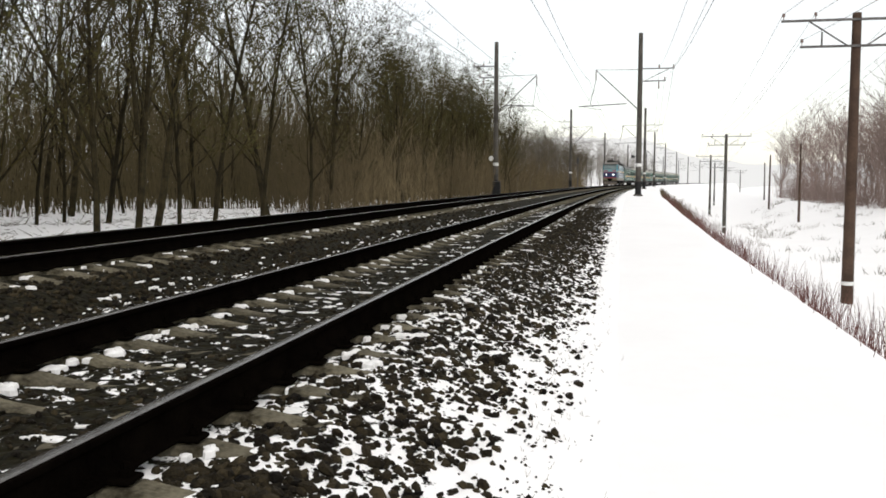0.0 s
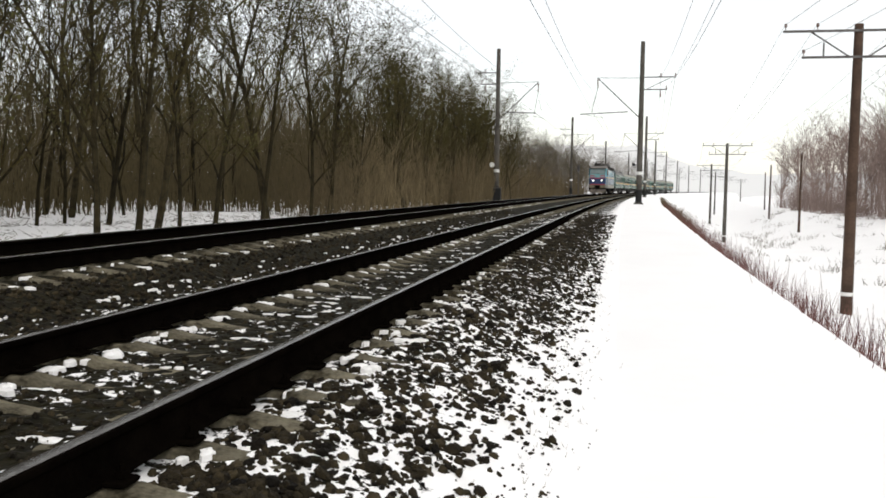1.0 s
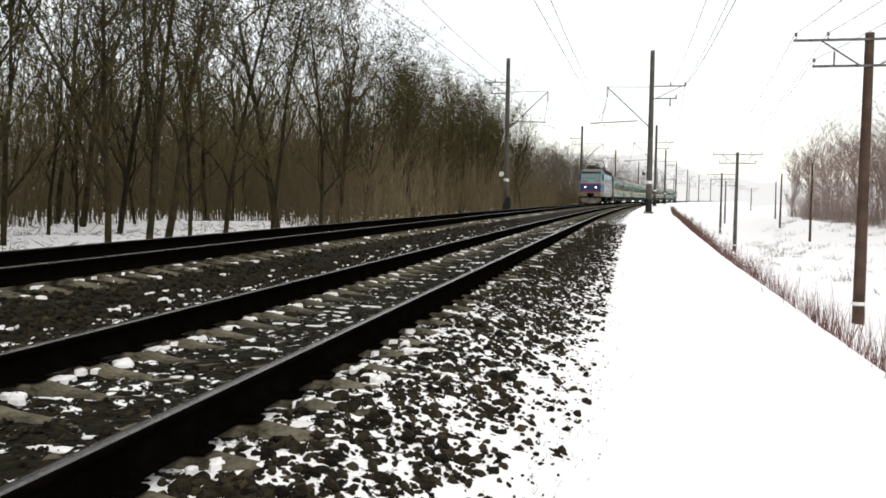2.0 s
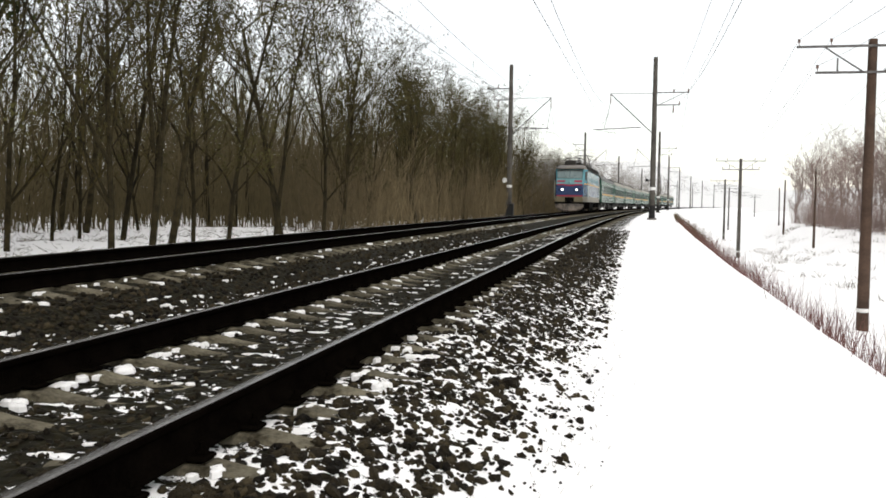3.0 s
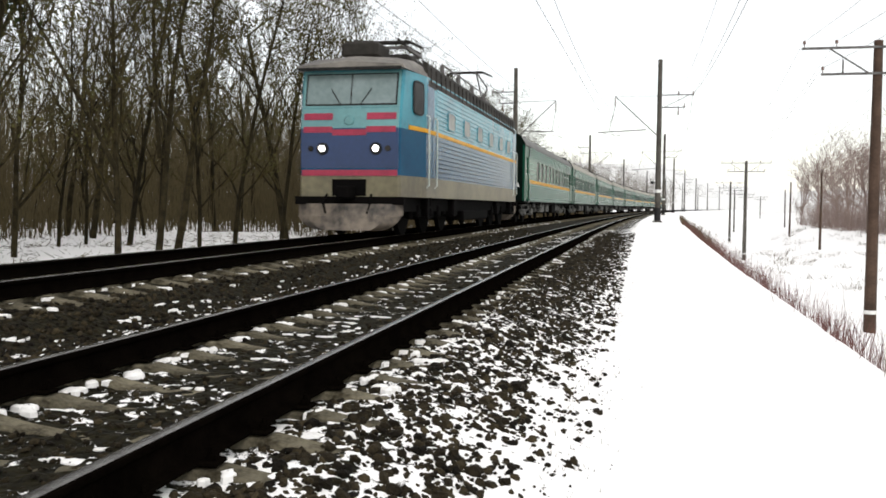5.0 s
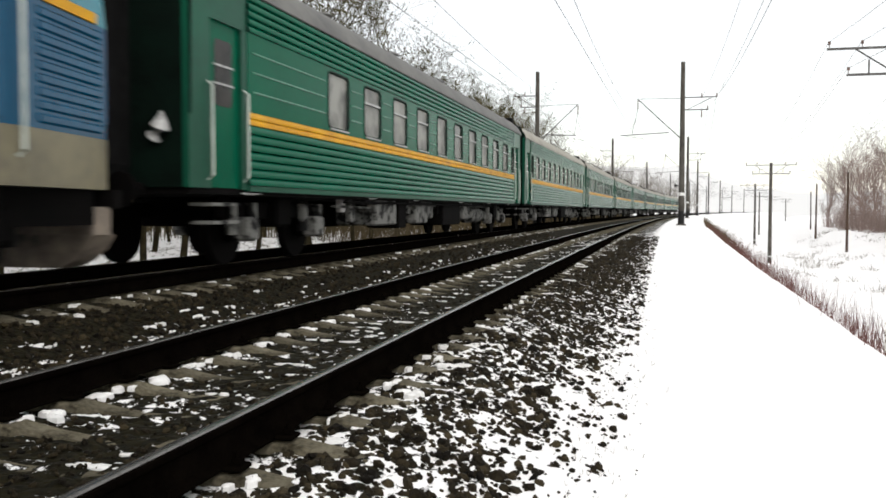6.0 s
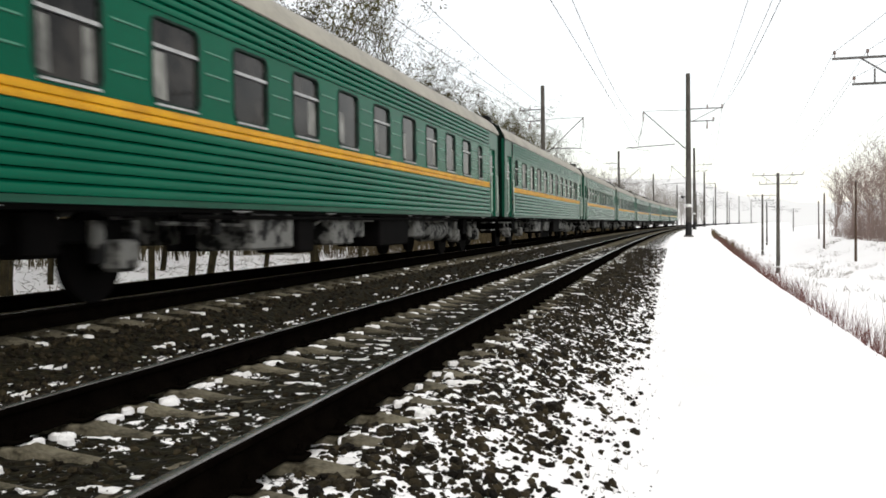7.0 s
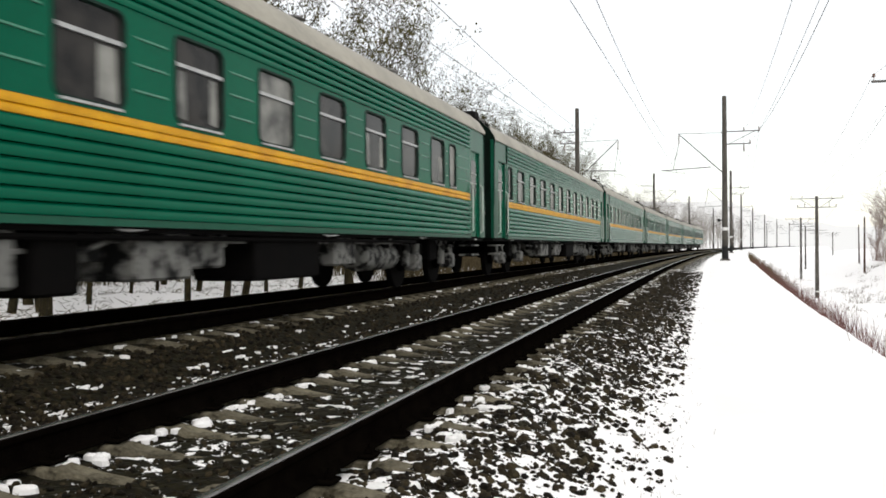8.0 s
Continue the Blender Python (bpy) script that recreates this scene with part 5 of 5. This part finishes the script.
            return part(name, Shape().add([(x0, ya, z0), (x1, ya, z0), (x1, yb, z1), (x0, yb, z1), (x0, y2, z0), (x1, y2, z0), (x1, y3, z1), (x0, y3, z1)],
                                          [(0, 1, 2, 3), (7, 6, 5, 4), (0, 4, 5, 1), (1, 5, 6, 2), (2, 6, 7, 3), (3, 7, 4, 0)]), mat, parent, lab)

        plate("face_panel", -1.2, 1.62, 1.2, 2.56, DEEP, 0.012, "deep blue front panel")
        plate("face_band", -1.2, 2.565, 1.2, 3.04, TEAL, 0.012, "teal panel under the windscreen", 0.0, 0.093)
        for z0, z1, f0, f1 in ((2.76, 2.92, 0.036, 0.068), (2.46, 2.6, 0.0, 0.005)):
            for sx in (-1, 1):
                plate("crimson_stripe", min(sx * 0.42, sx * 1.14), z0, max(sx * 0.42, sx * 1.14), z1, RED, 0.024, "crimson stripe", f0, f1)
        plate("crimson_stripe", -0.42, 2.39, 0.42, 2.53, RED, 0.022, "crimson stripe dipping at the middle")
        plate("crimson_stripe", -1.18, 1.44, 1.18, 1.58, RED, 0.022, "crimson stripe")
        emblem = part("emblem", Shape().tube([(0, Y(-0.02), 2.74), (0, Y(0.03), 2.74)], [0.13, 0.1], 16), TEAL, t, "round cast emblem")
        plate("windscreen_seal", -1.14, 3.1, 1.14, 3.87, BLACK, 0.018, "black rubber seal", 0.105, 0.265)
        scr = plate("windscreen_frame", -1.2, 3.05, 1.2, 3.92, TEAL, 0.012, "windscreen frame", 0.095, 0.274)
        for sx in (-1, 1):
            plate("windscreen", min(sx * 0.015, sx * 1.1), 3.14, max(sx * 0.015, sx * 1.1), 3.84, SKY_SCREEN, 0.022, "windscreen with the bright sky painted into the glass", 0.11, 0.26, scr)
            part("wiper", Shape().tube([(sx * 0.25, Y(-0.07), 3.13), (sx * 0.5, Y(-0.15), 3.5)], 0.012, 5), BLACK, scr)
            lamp = part("headlamp", Shape().tube([(sx * 0.66, Y(0.0), 2.08), (sx * 0.66, Y(0.06), 2.08)], [0.15, 0.14], 18), BLACK, t)
            part("lens", Shape().tube([(sx * 0.66, Y(0.05), 2.08), (sx * 0.66, Y(0.075), 2.08)], [0.08, 0.07], 18), LAMP if front else GLASS, lamp, "shining headlamp" if front else "unlit lamp glass")
            part("marker_lamp", Shape().tube([(sx * 0.95, Y(0.0), 2.08), (sx * 0.95, Y(0.05), 2.08)], [0.075, 0.065], 12), GLASS, t)
            part("air_hose", Shape().tube([(sx * 0.55, Y(0.0), 1.0), (sx * 0.58, Y(0.2), 0.8), (sx * 0.5, Y(0.22), 0.55)], 0.03, 6), UNDER, t)
        # no real hole here: a flat near-black plate paints its shade
        plate("coupler_recess", -0.42, 0.97, 0.42, 1.36, UNDER, 0.016, "near-black plate painted as the coupler hole's shade")
        part("coupler", Shape().box(-0.17, min(Y(-0.1), Y(0.46)), 0.9, 0.17, max(Y(-0.1), Y(0.46)), 1.2, 0.03), UNDER, t)
        part("snow_plough", Shape().loft([[(x, Y(d), z) for x, d, z in ((-1.3, -0.1, z_), (-0.9, 0.12 + e, z_), (0, 0.3 + e, z_), (0.9, 0.12 + e, z_), (1.3, -0.1, z_), (1.2, -0.25, z_), (-1.2, -0.25, z_))] for z_, e in ((0.5, 0.04), (0.78, 0.0))], True, True), PLOUGH, t, "dirty grey plough plate")
        part("plough_lip", Shape().loft([[(x, Y(d), z) for x, d, z in ((-w_, 0.0, z_), (-0.7 * w_, 0.18 + e, z_), (0, 0.36 + e, z_), (0.7 * w_, 0.18 + e, z_), (w_, 0.0, z_), (0.9 * w_, -0.2, z_), (-0.9 * w_, -0.2, z_))] for z_, e, w_ in ((0.16, 0.1, 0.85), (0.24, 0.07, 1.05), (0.36, 0.03, 1.2), (0.498, -0.02, 1.29))], True, True), PLOUGH, t, "rounded lower plough lip", True)
        part("pilot_beam", Shape().box(-1.35, min(Y(-0.12), Y(0.03)), 0.76, 1.35, max(Y(-0.12), Y(0.03)), 0.95), UNDER, t)
    part("underframe", Shape().box(-1.25, 0.3, 0.6, 1.25, L - 0.3, 0.95), UNDER, t)
    part("equipment_case", Shape().box(-1.3, 7.2, 0.3, 1.3, 11.6, 0.62, 0.05), UNDER, t)
    for sx in (1, -1):
        for yy in (2.0, 5.2, 13.0, 16.3):
            part("sand_box", Shape().box(min(sx * 1.05, sx * 1.42), yy, 0.45, max(sx * 1.05, sx * 1.42), yy + 0.55, 0.94, 0.04), UNDER, t)
    for yy in (3.9, 14.9):
        bogie(t, yy - 1.1, 2.2, 0.6, False)
        bogie(t, yy + 1.15, 2.2, 0.6, False)
    for sx in (1, -1):
        for yy in (1.9, L - 2.1):
            part("step", Shape().box(min(sx * 1.25, sx * 1.5), yy - 0.2, 0.42, max(sx * 1.25, sx * 1.5), yy + 0.2, 0.47).box(min(sx * 1.25, sx * 1.5), yy - 0.2, 0.68, max(sx * 1.25, sx * 1.5), yy + 0.2, 0.73).box(min(sx * 1.46, sx * 1.5), yy - 0.2, 0.42, max(sx * 1.46, sx * 1.5), yy - 0.16, 0.95).box(min(sx * 1.46, sx * 1.5), yy + 0.16, 0.42, max(sx * 1.46, sx * 1.5), yy + 0.2, 0.95), UNDER, t)
    return t


engine = loco()
first_coach = coach("green ribbed passenger coach with a dark roof behind the locomotive", ROOF_DARK, True, 1, 4.26, 1.735, 10, (21.55,))
second_coach = coach("green ribbed passenger coach with a yellow band and grey roof", ROOF, False, 2, 2.82, 1.763, 10, (1.62, 20.6))
third_coach = coach("green ribbed passenger coach with a yellow stripe and curtained windows", ROOF, False, 9, 3.35, 1.755, 10, (1.9, 20.45))
coaches = [first_coach, second_coach, third_coach] + [copy_thing(third_coach if i % 2 else second_coach, Matrix.Identity(4)) for i in range(6)]


# ---- what moves: the train runs along its track at an even speed ----
def on_track(s, length):
    """The pose of a vehicle whose front stands s metres along the line."""
    k = CURVE ** 2 / 6
    a, b = Vector(at_line(XF, s - k * s ** 3, 0)), Vector(at_line(XF, s + length - k * (s + length) ** 3, 0))
    return pose(a.x, a.y, ZF, 0, 0, math.degrees(math.atan2(-(b.x - a.x), b.y - a.y)))


def motions():
    times = [i * 0.5 for i in range(17)]
    heads = [(0, 170.0), (1, 140.0), (1.5, 125.6), (3, 82.2), (3.5, 66.9), (4, 51.2), (4.5, 35.5), (6, -10.7), (6.5, -25.6), (7, -40.7), (7.5, -55.9), (8, -71.3)]
    head = lambda t: lerp_table(t, heads)
    walk(engine, [(t, on_track(head(t), 18.8)) for t in times])
    for i, c in enumerate(coaches):
        walk(c, [(t, on_track(head(t) + 19.35 + 0.47 + COACH_STEP * i, COACH_LEN)) for t in times])


motions()
